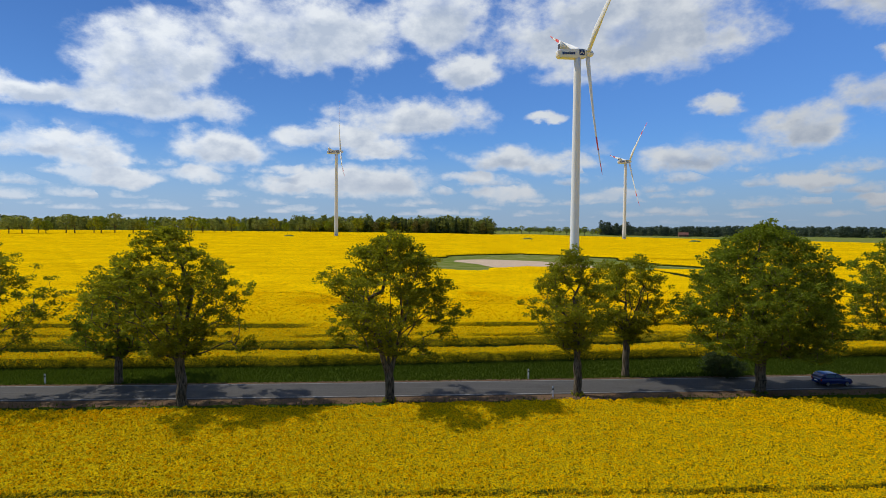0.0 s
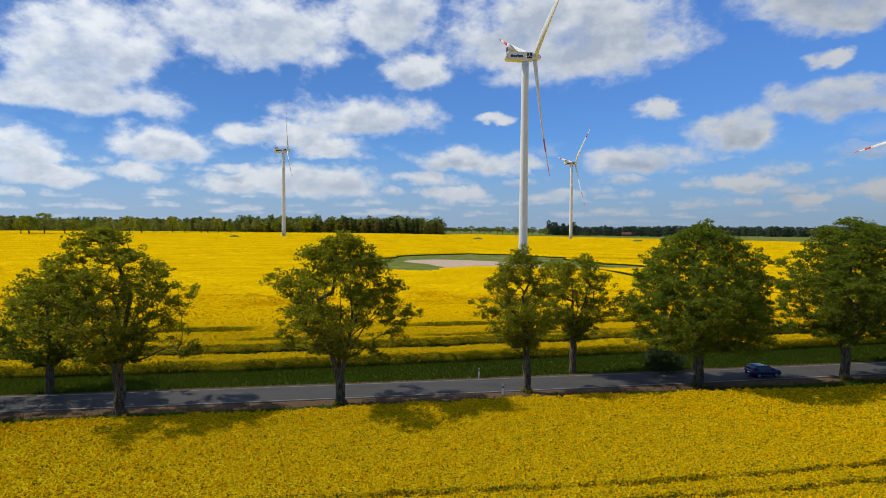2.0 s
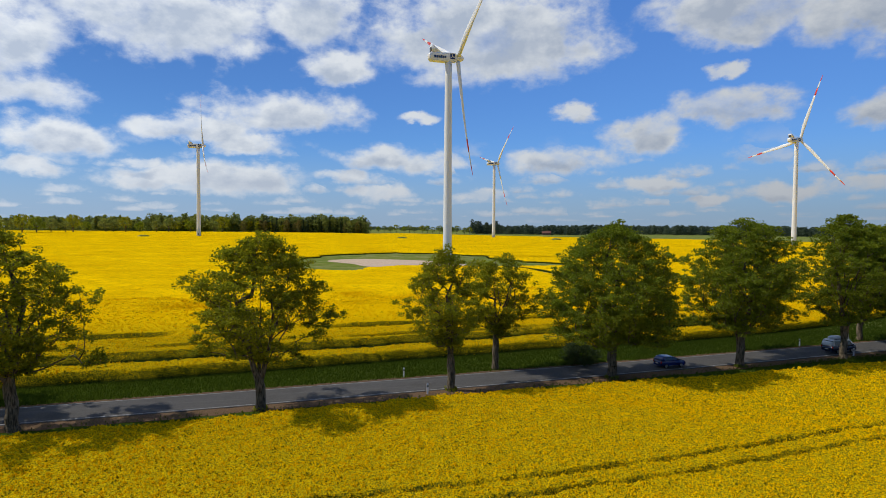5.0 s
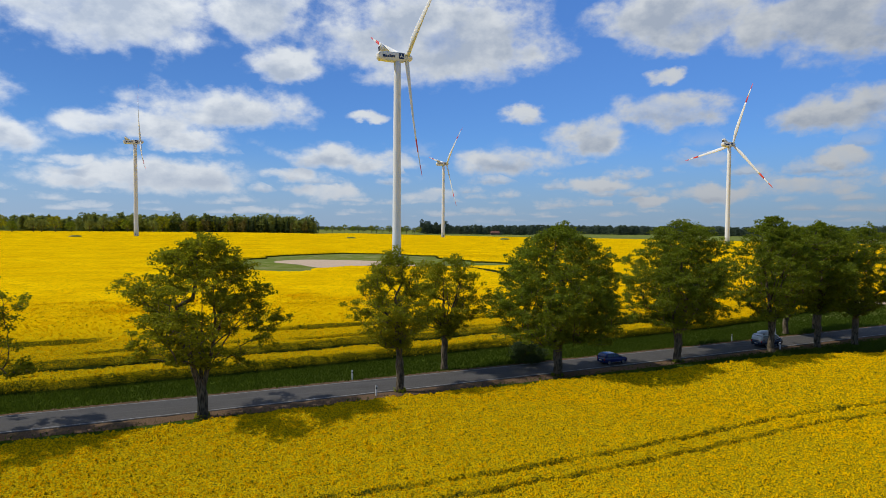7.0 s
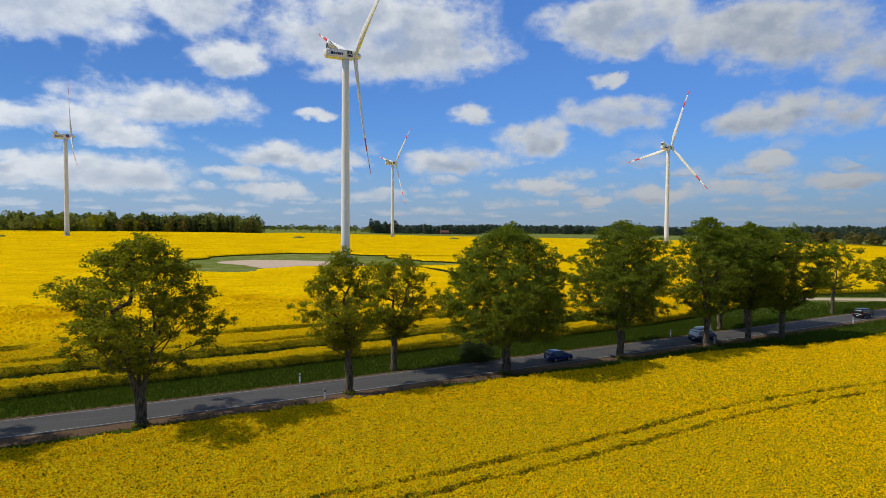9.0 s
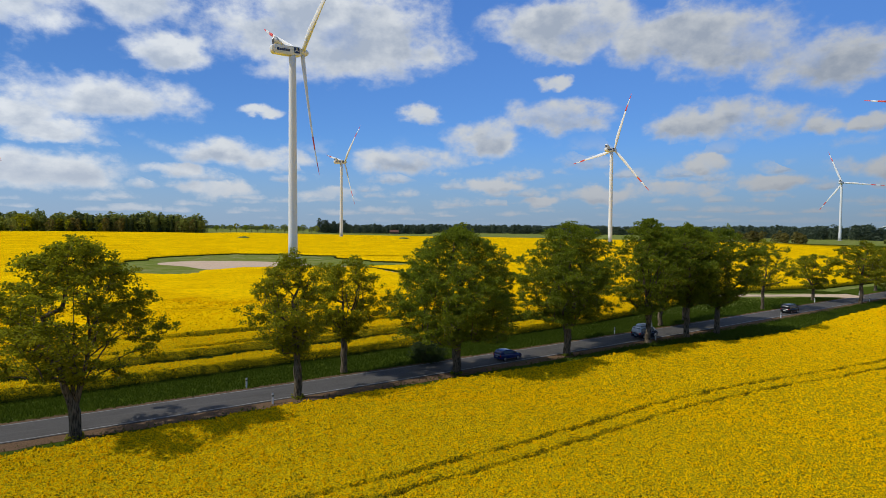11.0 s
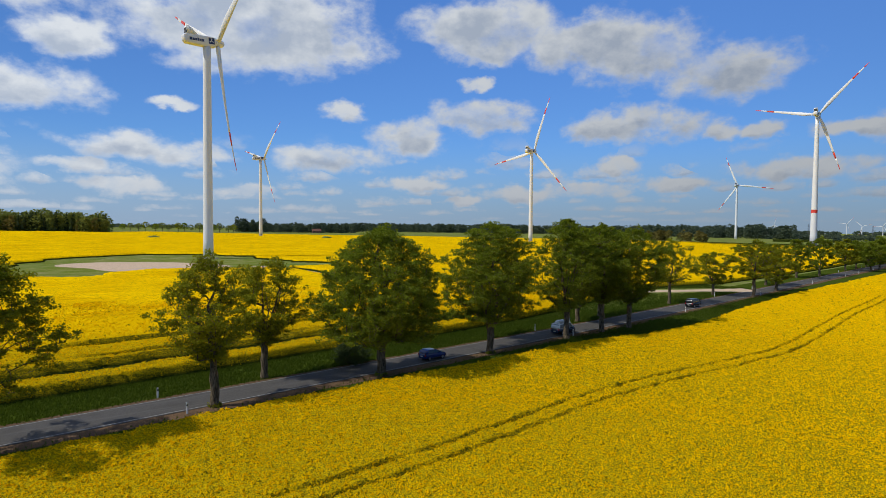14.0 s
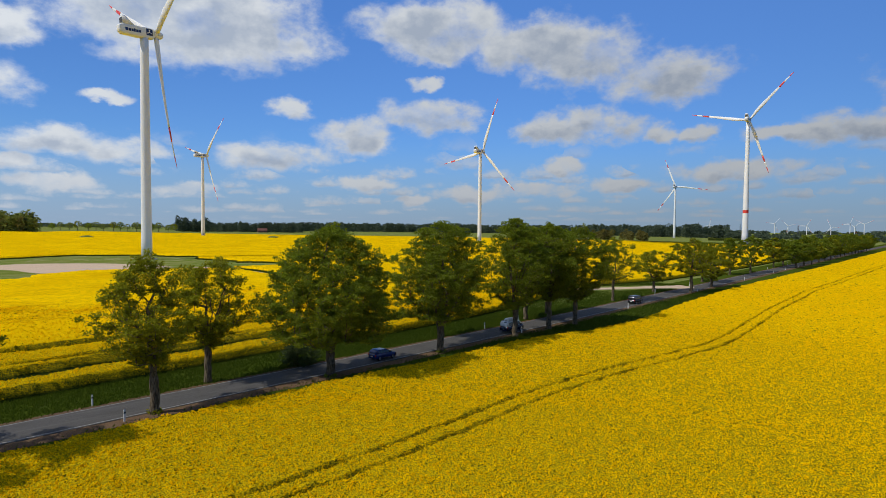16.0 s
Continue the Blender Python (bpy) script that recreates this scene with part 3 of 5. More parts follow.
def far_crop(x, y):
    d = across(x, y)
    rag = 0.5 * (ripple(x * 0.15, y * 0.15, 13) - 0.5) + 0.12 * (ripple(x * 1.9, y * 1.9, 14) - 0.5)
    e = d - edge_far(x) + rag
    m = ease(e, -0.1, 0.6)
    lane = ease(e, 4.4, 5.0) * (1 - ease(e, 10.7, 11.2)) * (1 - ease(x, 74, 84))  # grassy lane behind the first strip
    # a low remnant stays, so the painted shade covers the lane floor
    m = m * (1 - 0.72 * lane)
    for off, wide in ((25.2, 0.8), (34.6, 1.9)):
        gap = 1 - ease(np.abs(d - off - 0.8 * (ripple(x / 30, x * 0, 15) - 0.5)), wide * 0.85, wide * 1.15 + 0.15)
        m = m * (1 - 0.92 * gap * ease(ripple(x / 14, y * 0 + off, 16), 0.2, 0.5) * (1 - ease(x, 90, 110)))
    m = m * ease(clearing(x, y), 1.0, 1.03) * ease(off_track(x, y), 3.0, 3.8)
    for n in (14.0, 60.0, 105.0):  # sprayer tracks, slantwise through the field
        k = 0.81 * x + 0.586 * y + 2.0 * (ripple(y / 60, y * 0, 17) - 0.5) - n
        m = m * (1 - 0.27 * (1 - ease(np.abs(k), 1.0, 3.4)) * ease(d, 34, 44))
    rad, head = np.hypot(x, y), np.degrees(np.arctan2(x, y))
    m = m * (1 - ease(rad, np.interp(head, *FAR_END) - 3, np.interp(head, *FAR_END) + 3))
    for cx, cy, rx, ry in ((-157.8, 827, 42, 14), (291, 900, 52, 9), (546, 550, 30, 9)):  # mown feet of the other turbines
        m = m * ease(oval(x, y, cx, cy, rx, ry, 0), 0.95, 1.05)
    return m


def canopy_height(x, y, seed):
    z = 0.16 * ripple(x * 1.4, y * 1.4, seed) + 0.20 * ripple(x * 3.3, y * 3.3, seed + 1) + 0.22 * (ripple(x / 9, y / 9, seed + 2) - 0.5)
    return z + 0.10 * (ripple(x / 2.7, y / 2.7, seed + 3) - 0.5) - 0.18


def field(name, x, y, crop, seed, label, mat, bumpy=1.0):
    m = crop(x, y)
    z = land(x, y) - 0.35 + m * (CROP + 0.35 + bumpy * canopy_height(x, y, seed))
    f = lattice(*x.shape)
    keep = m.reshape(-1)[f].max(1) > 0.002
    ob = lay(name, np.stack([x, y, z], -1).reshape(-1, 3), f[keep], mat, smooth=True)
    return tagged(ob, label, "rape field", kind="stuff")


def steps(*runs):
    out = [np.arange(a, b, s) for a, b, s in runs]
    return np.concatenate(out)


# near field: rows run from its wheel tracks to the road, so that both are crisp
xs = steps((-110, -50, 0.9), (-50, 135, 0.56), (135, 260, 0.8), (260, 900, 6.0))
below, upto = steps((-150, -60, 3.0), (-60, -32, 0.9), (-32, -2.2, 0.42), (-2.2, 2.2, 0.15)), np.linspace(0, 1, 84)
low = near_tracks(xs)[:, None] + below[None]
high = low[:, -1:] + 0.15 + (middle(xs)[:, None] - 6.0 - low[:, -1:]) * upto[None]
yy = np.concatenate([low, high], 1)
xx = np.repeat(xs[:, None], yy.shape[1], 1)
field("near_rape_field", xx, yy, near_crop, 21, "yellow rape field in full flower, with wheel tracks", SHADED_STEMS)
xs = steps((-130, 110, 0.45), (110, 220, 0.6), (220, 330, 1.0), (330, 900, 7.0))
ds = steps((7.0, 48, 0.36), (48, 62, 0.8))
xx, dd = np.meshgrid(xs, ds, indexing="ij")
strip = field("roadside_rape_field", xx, middle(xx) + dd, far_crop, 31, "yellow rape strips behind the road, grassy lanes with shade painted in", SHADED_STEMS)
# the wide field beyond, on rings round the viewpoint
rads = np.concatenate([np.arange(96, 430, 2.0), np.geomspace(430, 1345, 125)])
heads = np.radians(np.arange(-58, 86, 0.28))
rr, hh = np.meshgrid(rads, heads)
fx, fy = rr * np.sin(hh), rr * np.cos(hh)
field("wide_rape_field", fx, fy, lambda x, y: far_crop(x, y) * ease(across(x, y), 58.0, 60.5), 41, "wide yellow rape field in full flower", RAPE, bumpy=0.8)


def flowers(name, spots, size, crop, seed, label, z0=0.0):
    """Clusters of flower heads standing out of the canopy, each a small ragged dome."""
    rng = np.random.default_rng(seed)
    x, y = spots
    m = crop(x, y)
    ok = rng.random(len(x)) < np.where(m > 0.4, m, 0.6 * m * m)
    x, y, m = x[ok], y[ok], m[ok]
    n, sides = len(x), 4
    z = land(x, y) - 0.35 + m * (CROP + 0.35 + canopy_height(x, y, z0)) + rng.uniform(-0.10, 0.14, n)
    s = size * rng.uniform(0.55, 1.35, n)
    a = rng.uniform(0, 2 * np.pi, n)
    ring = []
    for k in range(sides):
        q, b = s * rng.uniform(0.6, 1.2, n), a + (k + rng.uniform(-0.25, 0.25, n)) * 2 * np.pi / sides
        ring.append(np.stack([x + q * np.cos(b), y + q * np.sin(b), z - np.minimum(s, 0.16) * rng.uniform(0.5, 1.2, n)], -1))
    top = np.stack([x + rng.normal(0, 0.2, n) * s, y + rng.normal(0, 0.2, n) * s, z + np.minimum(s, 0.16) * 0.45], -1)
    v = np.stack([top, *ring], 1).reshape(-1, 3)
    base = (np.arange(n) * (sides + 1))[:, None, None]
    f = (base + np.array([[0, 1 + k, 1 + (k + 1) % sides] for k in range(sides)])[None]).reshape(-1, 3)
    return tagged(lay(name, v, f, FLOWER), label, "rape flowers", kind="stuff")


def sown(seed, n, xa, xb, da, db):
    rng = np.random.default_rng(seed)
    x, d = rng.uniform(xa, xb, n), rng.uniform(da, db, n)
    return x, middle(x) + d


def seen(spots, near, far):
    x, y = spots
    rad, head = np.hypot(x, y), np.degrees(np.arctan2(x, y))
    ok = (rad > near) & (rad < far) & (head > -48) & (head < 88)
    return x[ok], y[ok]


def fading(spots, near, far, fade, seed):
    """Keeps places between two distances, thinning out over the last metres."""
    x, y = seen(spots, near, far)
    rad = np.hypot(x, y)
    ok = np.random.default_rng(seed).random(len(x)) < np.clip((far - rad) / fade, 0, 1)
    return x[ok], y[ok]


def scattered(seed, n, near, far, left=-47.0, right=88.0):
    """Places spread evenly over a wide fan before the viewpoint."""
    rng = np.random.default_rng(seed)
    rad = np.sqrt(rng.uniform(near * near, far * far, n))
    return at_heading(rng.uniform(left, right, n), rad)


def at_heading(head, rad):
    a = np.radians(head)
    return rad * np.sin(a), rad * np.cos(a)


HEADS = "rape flower heads over the field's canopy"
flowers("near_flower_heads", fading(scattered(51, 205000, 30, 66), 30, 66, 10, 1), 0.076, near_crop, 51, HEADS, 21)
flowers("mid_flower_heads", fading(scattered(52, 330000, 56, 118), 56, 118, 14, 2), 0.110, near_crop, 52, HEADS, 21)
flowers("further_flower_heads", fading(scattered(54, 150000, 106, 235, 40), 106, 235, 25, 4), 0.19, near_crop, 54, HEADS, 21)
flowers("furthest_flower_heads", fading(scattered(55, 130000, 212, 600, 55), 212, 600, 150, 5), 0.36, near_crop, 55, HEADS, 21)
flowers("roadside_flower_heads", fading(sown(53, 130000, -75, 150, 7, 34), 60, 190, 60, 3), 0.098, far_crop, 53, "rape flower heads along the field's edge", 31)
flowers("field_flower_heads", fading(sown(56, 95000, -100, 170, 32, 85), 60, 230, 100, 6), 0.17, far_crop, 56, "rape flower heads over the wide field", 31)


def tufts(name, spots, tall, seed, label, lift=0.0):
    """Grass in loose tufts of three blades."""
    rng = np.random.default_rng(seed)
    x, y = spots
    n = len(x)
    out, faces = [], []
    z = land(x, y) + lift - 0.03
    for k in range(3):
        a, w = rng.uniform(0, 2 * np.pi, n), rng.uniform(0.018, 0.055, n)
        hgt, tip = tall * rng.uniform(0.4, 1.2, n), rng.uniform(-0.5, 0.5, (2, n)) * tall
        p, q = np.stack([x + w * np.cos(a), y + w * np.sin(a), z], -1), np.stack([x - w * np.cos(a), y - w * np.sin(a), z], -1)
        out.append(np.stack([p, q, np.stack([x + tip[0], y + tip[1], z + hgt], -1)], 1))
    v = np.stack(out, 1).reshape(-1, 3)
    return tagged(lay(name, v, np.arange(len(v)).reshape(-1, 3), BLADE), label, "grass", kind="stuff")


rng = np.random.default_rng(61)
x = rng.uniform(-75, 190, 80000)
d = 3.3 + (edge_far(x) - 3.0) * rng.random(80000) ** 0.9
x, y = beside(x, d)
clear = off_track(x, y) > np.interp(x, [100, 150], [3.0, 6.0])
tufts("verge_grass", (x[clear], y[clear]), 0.36, 62, "long green grass on the road verge")
x = rng.uniform(-60, 190, 40000)
d = -4.2 - np.maximum(edge_near(x) - 4.4, 0.5) * rng.random(40000)
keep = rng.random(40000) < np.interp(x, [-60, 55, 75, 190], [0.10, 0.2, 1, 1])
x, d = x[keep], d[keep]
tufts("shoulder_grass", beside(x, d), 0.34, 63, "green grass between shoulder and field")

# a strip of rape far off beyond the avenue
for r0, r1, h0, h1 in ((1190, 1450, 66.4, 72.6), (1750, 2000, 67.8, 70.6), (1240, 1330, 74.0, 76.5)):
    rr, hh = np.meshgrid(np.linspace(r0, r1, 40), np.radians(np.arange(h0, h1, 0.1)))
    bound = lambda x, y: ease(np.hypot(x, y), r0 + 2, r0 + 8) * (1 - ease(np.hypot(x, y) - 40 * ripple(x / 90, y / 90, 18), r1 - 60, r1 - 40))
    field("distant_rape_field", rr * np.sin(hh), rr * np.cos(hh), bound, 43, "distant yellow rape field strip beyond the avenue", RAPE)

# crane pad of pale gravel by the nearest turbine, and the track that joins the road
def patch(name, points, rise, mat, label, category, seed=0):
    """A flat slab with a soft, uneven outline through a few corners."""
    pts = [Vector((*p, 0)) for p in points]
    bm = bmesh.new()
    ring = []
    n = len(pts)
    for i in range(n):
        a, b, c, e = pts[i - 1], pts[i], pts[(i + 1) % n], pts[(i + 2) % n]
        for k in range(6):
            u = k / 6
            p = 0.5 * ((2 * b) + (c - a) * u + (2 * a - 5 * b + 4 * c - e) * u * u + (3 * b - a - 3 * c + e) * u ** 3)
            w = 0.03 * (c - b).length * (noise.noise(p * 0.4 + Vector((seed, 0, 0))))
            ring.append(bm.verts.new((p.x + w, p.y + w, float(land(p.x, p.y)) + rise)))
    f = bm.faces.new(ring)
    low = bmesh.ops.extrude_face_region(bm, geom=[f])
    bmesh.ops.translate(bm, verts=[g for g in low["geom"] if isinstance(g, bmesh.types.BMVert)], vec=(0, 0, -0.25))
    return tagged(part(name, bm, mat), label, category, kind="structure")


patch("gravel_pad", [(6, 312), (14, 328), (31, 331), (57, 314), (74, 285), (68, 261), (49, 255), (34, 262), (24, 268), (17, 291)], 0.12, GRAVEL, "pale gravel crane pad beside the wind turbine", "gravel pad", 3)


def way_slab(name, line, half, rise, mat, label, category):
    """A slab along a line of points."""
    pts, n = [], 10
    for i in range(len(line) - 1):
        p0, p1, p2, p3 = (np.array(line[max(0, min(len(line) - 1, i + k))], float) for k in (-1, 0, 1, 2))
        for k in range(n):
            u = k / n
            pts.append(0.5 * ((2 * p1) + (p2 - p0) * u + (2 * p0 - 5 * p1 + 4 * p2 - p3) * u * u + (3 * p1 - p0 - 3 * p2 + p3) * u ** 3))
    pts = np.array(pts + [line[-1]])
    way = np.gradient(pts, axis=0)
    way /= np.linalg.norm(way, axis=1, keepdims=True)
    side = np.stack([-way[:, 1], way[:, 0]], -1)
    rag = half * (0.85 + 0.3 * ripple(np.arange(len(pts)) * 0.6, np.zeros(len(pts)), 4))
    rag = rag * np.interp(np.arange(len(pts)), [0, 6, 14], [2.6, 1.6, 1.0])
    cols = []
    for f, z in ((-1, rise - 0.2), (-1, rise), (0, rise + 0.05), (1, rise), (1, rise - 0.2)):
        q = pts + side * (f * rag)[:, None]
        cols.append(np.stack([q[:, 0], q[:, 1], land(q[:, 0], q[:, 1]) + z], -1))
    return tagged(lay(name, np.stack(cols, 1).reshape(-1, 3), lattice(len(pts), 5)[:, ::-1], mat), label, category, kind="structure")


way_slab("gravel_track", TRACK, 2.3, 0.09, GRAVEL, "pale gravel field track joining the road", "track")


# ---- trees ----
def grow(seed, tall, spread, base, clumps, fork=0.0, lean=(0.0, 0.0), skew=(0.0, 0.0), widest=0.38, thick=0.45, rough=0.75, skirt=0.42, neck_at=None, limbs=6, lobed=1.0, boughs=56, bough=1.6, filled=0.42, marks=()):
    """Branch nodes of a tree: places, parents and thickness; and the centres of its leaf clumps.
    base: where the crown begins; widest: at what part of the crown's height it is broadest; skew: how the crown leans out."""
    rng = np.random.default_rng(seed)

    def within(inner):
        """A place inside the crown's lobed outline, no nearer to its middle than a share of the radius."""
        u = rng.random()
        prof = (u / widest) ** skirt if u < widest else (1 - ((u - widest) / (1 - widest)) ** 1.9) ** 0.62
        a, q = rng.uniform(0, 2 * np.pi), inner + (1 - inner) * rng.uniform(0.0, 1.0) ** 0.6
        lobe = 1 + lobed * (0.34 * math.sin(2 * a + seed) * math.sin(5 * u + seed) + 0.24 * math.sin(3 * a + 2.1 * seed + 7 * u) + 0.08 * rng.normal())
        rad = max(0.2, spread * prof * lobe - 0.7 * bough * inner) * (0.08 + 0.92 * q)
        return np.array([rad * math.cos(a) + skew[0] * (1 - u) + lean[0] * u, rad * math.sin(a) + skew[1] * (1 - u) + lean[1] * u, base + (tall - base) * u - 0.3 * bough * u])

    # leafy boughs spread over the crown, then clumps of leaves on each
    heads = [np.array(p, float) for p in marks]
    tries = 0
    while len(heads) < boughs and tries < 9000:
        tries += 1
        p = within(0.62 if rng.random() < 0.8 else 0.1)
        if all(np.linalg.norm((p - q) * np.array([1, 1, 1.5])) > bough * (1.25 - tries / 12000) for q in heads):
            heads.append(p)
    want = []
    while len(want) < clumps:
        if rng.random() < filled:
            p = within(0.0)
            if noise.noise(Vector(p * 0.33) + Vector((seed * 3.7, 0, 0))) < 0.42 * rough - 0.47:
                continue
        else:
            q = heads[int(rng.integers(len(heads)))]
            ball = rng.normal(0, 1, 3)
            ball *= rng.random() ** 0.4 / np.linalg.norm(ball)
            p = q + ball * np.array([1, 1, 0.55]) * bough
            p[2] -= 0.16 * np.hypot(ball[0], ball[1]) ** 2 * bough
        want.append(p)
    nodes, dad = [np.zeros(3)], [-1]

    def step_to(k, p, length=0.75, sag=0.10, sway=0.07):
        start = nodes[k]
        n = max(1, int(np.linalg.norm(p - start) / length))
        bow = rng.normal(0, sway, 3) * np.linalg.norm(p - start)
        bow[2] = abs(bow[2]) * 0.6 + sag * np.linalg.norm((p - start)[:2])
        for i in range(1, n + 1):
            u = i / n
            nodes.append(start + (p - start) * u + bow * 4 * u * (1 - u) * 0.5 + rng.normal(0, 0.05, 3) * (i < n))
            dad.append(k)
            k = len(nodes) - 1
        return k

    neck = step_to(0, np.array([lean[0] * 0.15, lean[1] * 0.15, neck_at or base * 0.72 + 0.6]), 0.7, 0, 0.02)
    tops = []
    stems = 2 if fork else 1
    for s in range(stems):
        off = fork * (1 if s else -1)
        tops.append(step_to(neck, np.array([lean[0] * 0.5 + off + skew[0] * 0.3, lean[1] * 0.5 + rng.normal(0, 0.4), base + (tall - base) * 0.50]), 0.8, 0, 0.04))
    for s in range(limbs):  # the main limbs, leaving the trunk one above the other
        a, u = 2.4 * s + seed, 0.25 + 0.45 * rng.random()
        q = spread * rng.uniform(0.42, 0.62)
        at = [k for k in range(1, len(nodes)) if nodes[k][2] < base + (tall - base) * (u - 0.12)][-40:]
        end = np.array([q * math.cos(a) + skew[0] * 0.7, q * math.sin(a) + skew[1] * 0.7, base + (tall - base) * u])
        low = [k for k in at if np.hypot(*nodes[k][:2]) < 1.6 and nodes[k][2] > base * 0.6] or [neck]
        step_to(low[int(rng.integers(len(low)))], end, 0.8, 0.10, 0.05)
    for p in sorted(want, key=lambda p: np.hypot(p[0], p[1]) + 0.35 * p[2]):
        arr = np.array(nodes)
        off = p - arr
        d = np.linalg.norm(off, axis=1)
        # a limb leaves its stem below the clump that it bears
        cost = d + 1.3 * np.maximum(0, 0.35 * np.hypot(off[:, 0], off[:, 1]) - off[:, 2]) + 50 * (arr[:, 2] < base * 0.7)
        step_to(int(np.argmin(cost)), p, 0.8, 0.06)
    arr = np.array(nodes)
    load = np.zeros(len(arr))
    kids = np.bincount([k for k in dad if k >= 0], minlength=len(arr))
    load[kids == 0] = 1
    for i in range(len(arr) - 1, 0, -1):
        load[dad[i]] += load[i]
    wide = np.maximum(thick * (load / load[0]) ** 0.62, 0.016)
    wide[0] = thick * 1.35
    return arr, np.array(dad), wide, np.array(want)


def wood(arr, dad, wide, sides=6, least=0.0):
    """Tubes along the branches."""
    kid = np.arange(1, len(arr))
    kid = kid[wide[kid] >= least]
    p, q = arr[dad[kid]], arr[kid]
    rp, rq = np.minimum(wide[dad[kid]], wide[kid] * 1.45), wide[kid]
    way = (q - p) / np.maximum(np.linalg.norm(q - p, axis=1, keepdims=True), 1e-6)
    ref = np.where(np.abs(way[:, 2:3]) > 0.9, np.array([[1.0, 0, 0]]), np.array([[0, 0, 1.0]]))
    s1 = np.cross(way, ref)
    s1 /= np.linalg.norm(s1, axis=1, keepdims=True)
    s2 = np.cross(way, s1)
    rows = []
    for c, rad in ((p - way * 0.04, rp), (q + way * 0.04, rq)):
        for k in range(sides):
            a = 2 * np.pi * k / sides
            rows.append(c + (s1 * math.cos(a) + s2 * math.sin(a)) * rad[:, None])
    v = np.stack(rows, 1).reshape(-1, 3)
    b = (np.arange(len(kid)) * 2 * sides)[:, None, None]
    f = (b + np.array([[k, (k + 1) % sides, sides + (k + 1) % sides, sides + k] for k in range(sides)])[None]).reshape(-1, 4)
    return v, f


def foliage(seed, centres, per, reach, size, squash=0.55):
    """Leaf sprays, each two faces folded along the middle, round every clump."""
    rng = np.random.default_rng(seed)
    n = len(centres) * per
    c = np.repeat(centres, per, 0)
    scale = np.repeat(rng.uniform(0.65, 1.25, len(centres)), per)[:, None]
    ball = rng.normal(0, 1, (n, 3))
    ball *= (rng.random((n, 1)) ** 0.45) / np.linalg.norm(ball, axis=1, keepdims=True)
    p = c + ball * np.array([reach, reach, reach * squash]) * 1.35 * scale
    d1 = rng.normal(0, 1, (n, 3)) * np.array([1, 1, 0.55])
    d1 /= np.linalg.norm(d1, axis=1, keepdims=True)
    up = rng.normal(0, 0.55, (n, 3)) + np.array([0, 0, 1.0])
    d2 = np.cross(d1, up)
    d2 /= np.maximum(np.linalg.norm(d2, axis=1, keepdims=True), 1e-6)
    d3 = np.cross(d2, d1)
    s = size * rng.uniform(0.6, 1.35, (n, 1))
    w = s * rng.uniform(0.30, 0.5, (n, 1))
    v = np.stack([p - d1 * s * 0.5, p + d2 * w + d3 * w * 0.35, p + d1 * s * 0.5 - d3 * s * 0.12, p - d2 * w + d3 * w * 0.35], 1).reshape(-1, 3)
    b = (np.arange(n) * 4)[:, None, None]
    return v, (b + np.array([[0, 1, 2], [0, 2, 3]])[None]).reshape(-1, 3)


def tree(x, y, label, leaf, seed, tall, spread, base, clumps, per, size, reach=0.80, fine=1.9, group="avenue trees", sides=6, least=0.0, shoots=0.0, **shape):
    at = Vector((x, y, float(land(x, y)) - 0.1))
    clumps, per, reach = int(clumps * fine), int(per / fine), reach / fine ** 0.85
    arr, dad, wide, want = grow(seed, tall, spread, base, clumps, **shape)
    root = new("tree")
    root.location = at
    tagged(root, label, "tree", group)
    lay("trunk", *wood(arr, dad, wide, sides, least), BARK, root, "grey-brown bark", smooth=True)
    lay("crown", *foliage(seed + 500, want, per, reach, size), leaf, root)
    if shoots:
        rng = np.random.default_rng(seed + 900)
        a = rng.uniform(0, 2 * np.pi, 70)
        q = shoots * rng.uniform(0.45, 0.9, 70)
        spots = np.stack([q * np.cos(a), q * np.sin(a), rng.uniform(0.1, 0.42, 70)], -1)
        lay("basal_shoots", *foliage(seed + 901, spots, 16, 0.30, 0.16), leaf, root, "green shoots round the foot")
    return root


OAK = "roadside oak with young olive-green leaves, gaps between limbs"
LIME = "roadside lime tree with a dense round green crown"
# along the near side of the road
tree(-48.5, 56.6, OAK, LEAF_OAK, 3, 17.5, 7.2, 4.7, 313, 69, 0.25)
tree(-26.6, 56.8, OAK, LEAF_OAK, 5, 18.6, 6.8, 5.2, 520, 66, 0.24, neck_at=4.2, fork=1.9, lean=(-1.6, 0), widest=0.45, thick=0.50, boughs=58,
     marks=((6.2, 0.5, 12.4), (5.6, -1.0, 8.6), (5.8, 1.0, 6.4), (-7.4, 0.5, 12.8), (-3.5, -0.5, 17.0), (-0.2, 0.3, 18.0)))
tree(-5.5, 58.5, OAK, LEAF_OAK, 8, 18.4, 7.0, 5.2, 560, 66, 0.24, neck_at=2.4, fork=2.5, skew=(0.4, 0), widest=0.40, thick=0.52, boughs=58, shoots=0.6,
     marks=((7.2, 0.4, 9.6), (5.6, -1.2, 8.9), (5.3, 1.4, 7.2), (-6.4, 0.3, 13.4), (-4.8, -1.5, 9.0), (-6.2, 0.8, 8.1), (4.0, 0.6, 13.6), (2.6, -0.6, 15.8), (-0.3, 0.2, 17.4), (-3.0, 0.7, 15.8)))
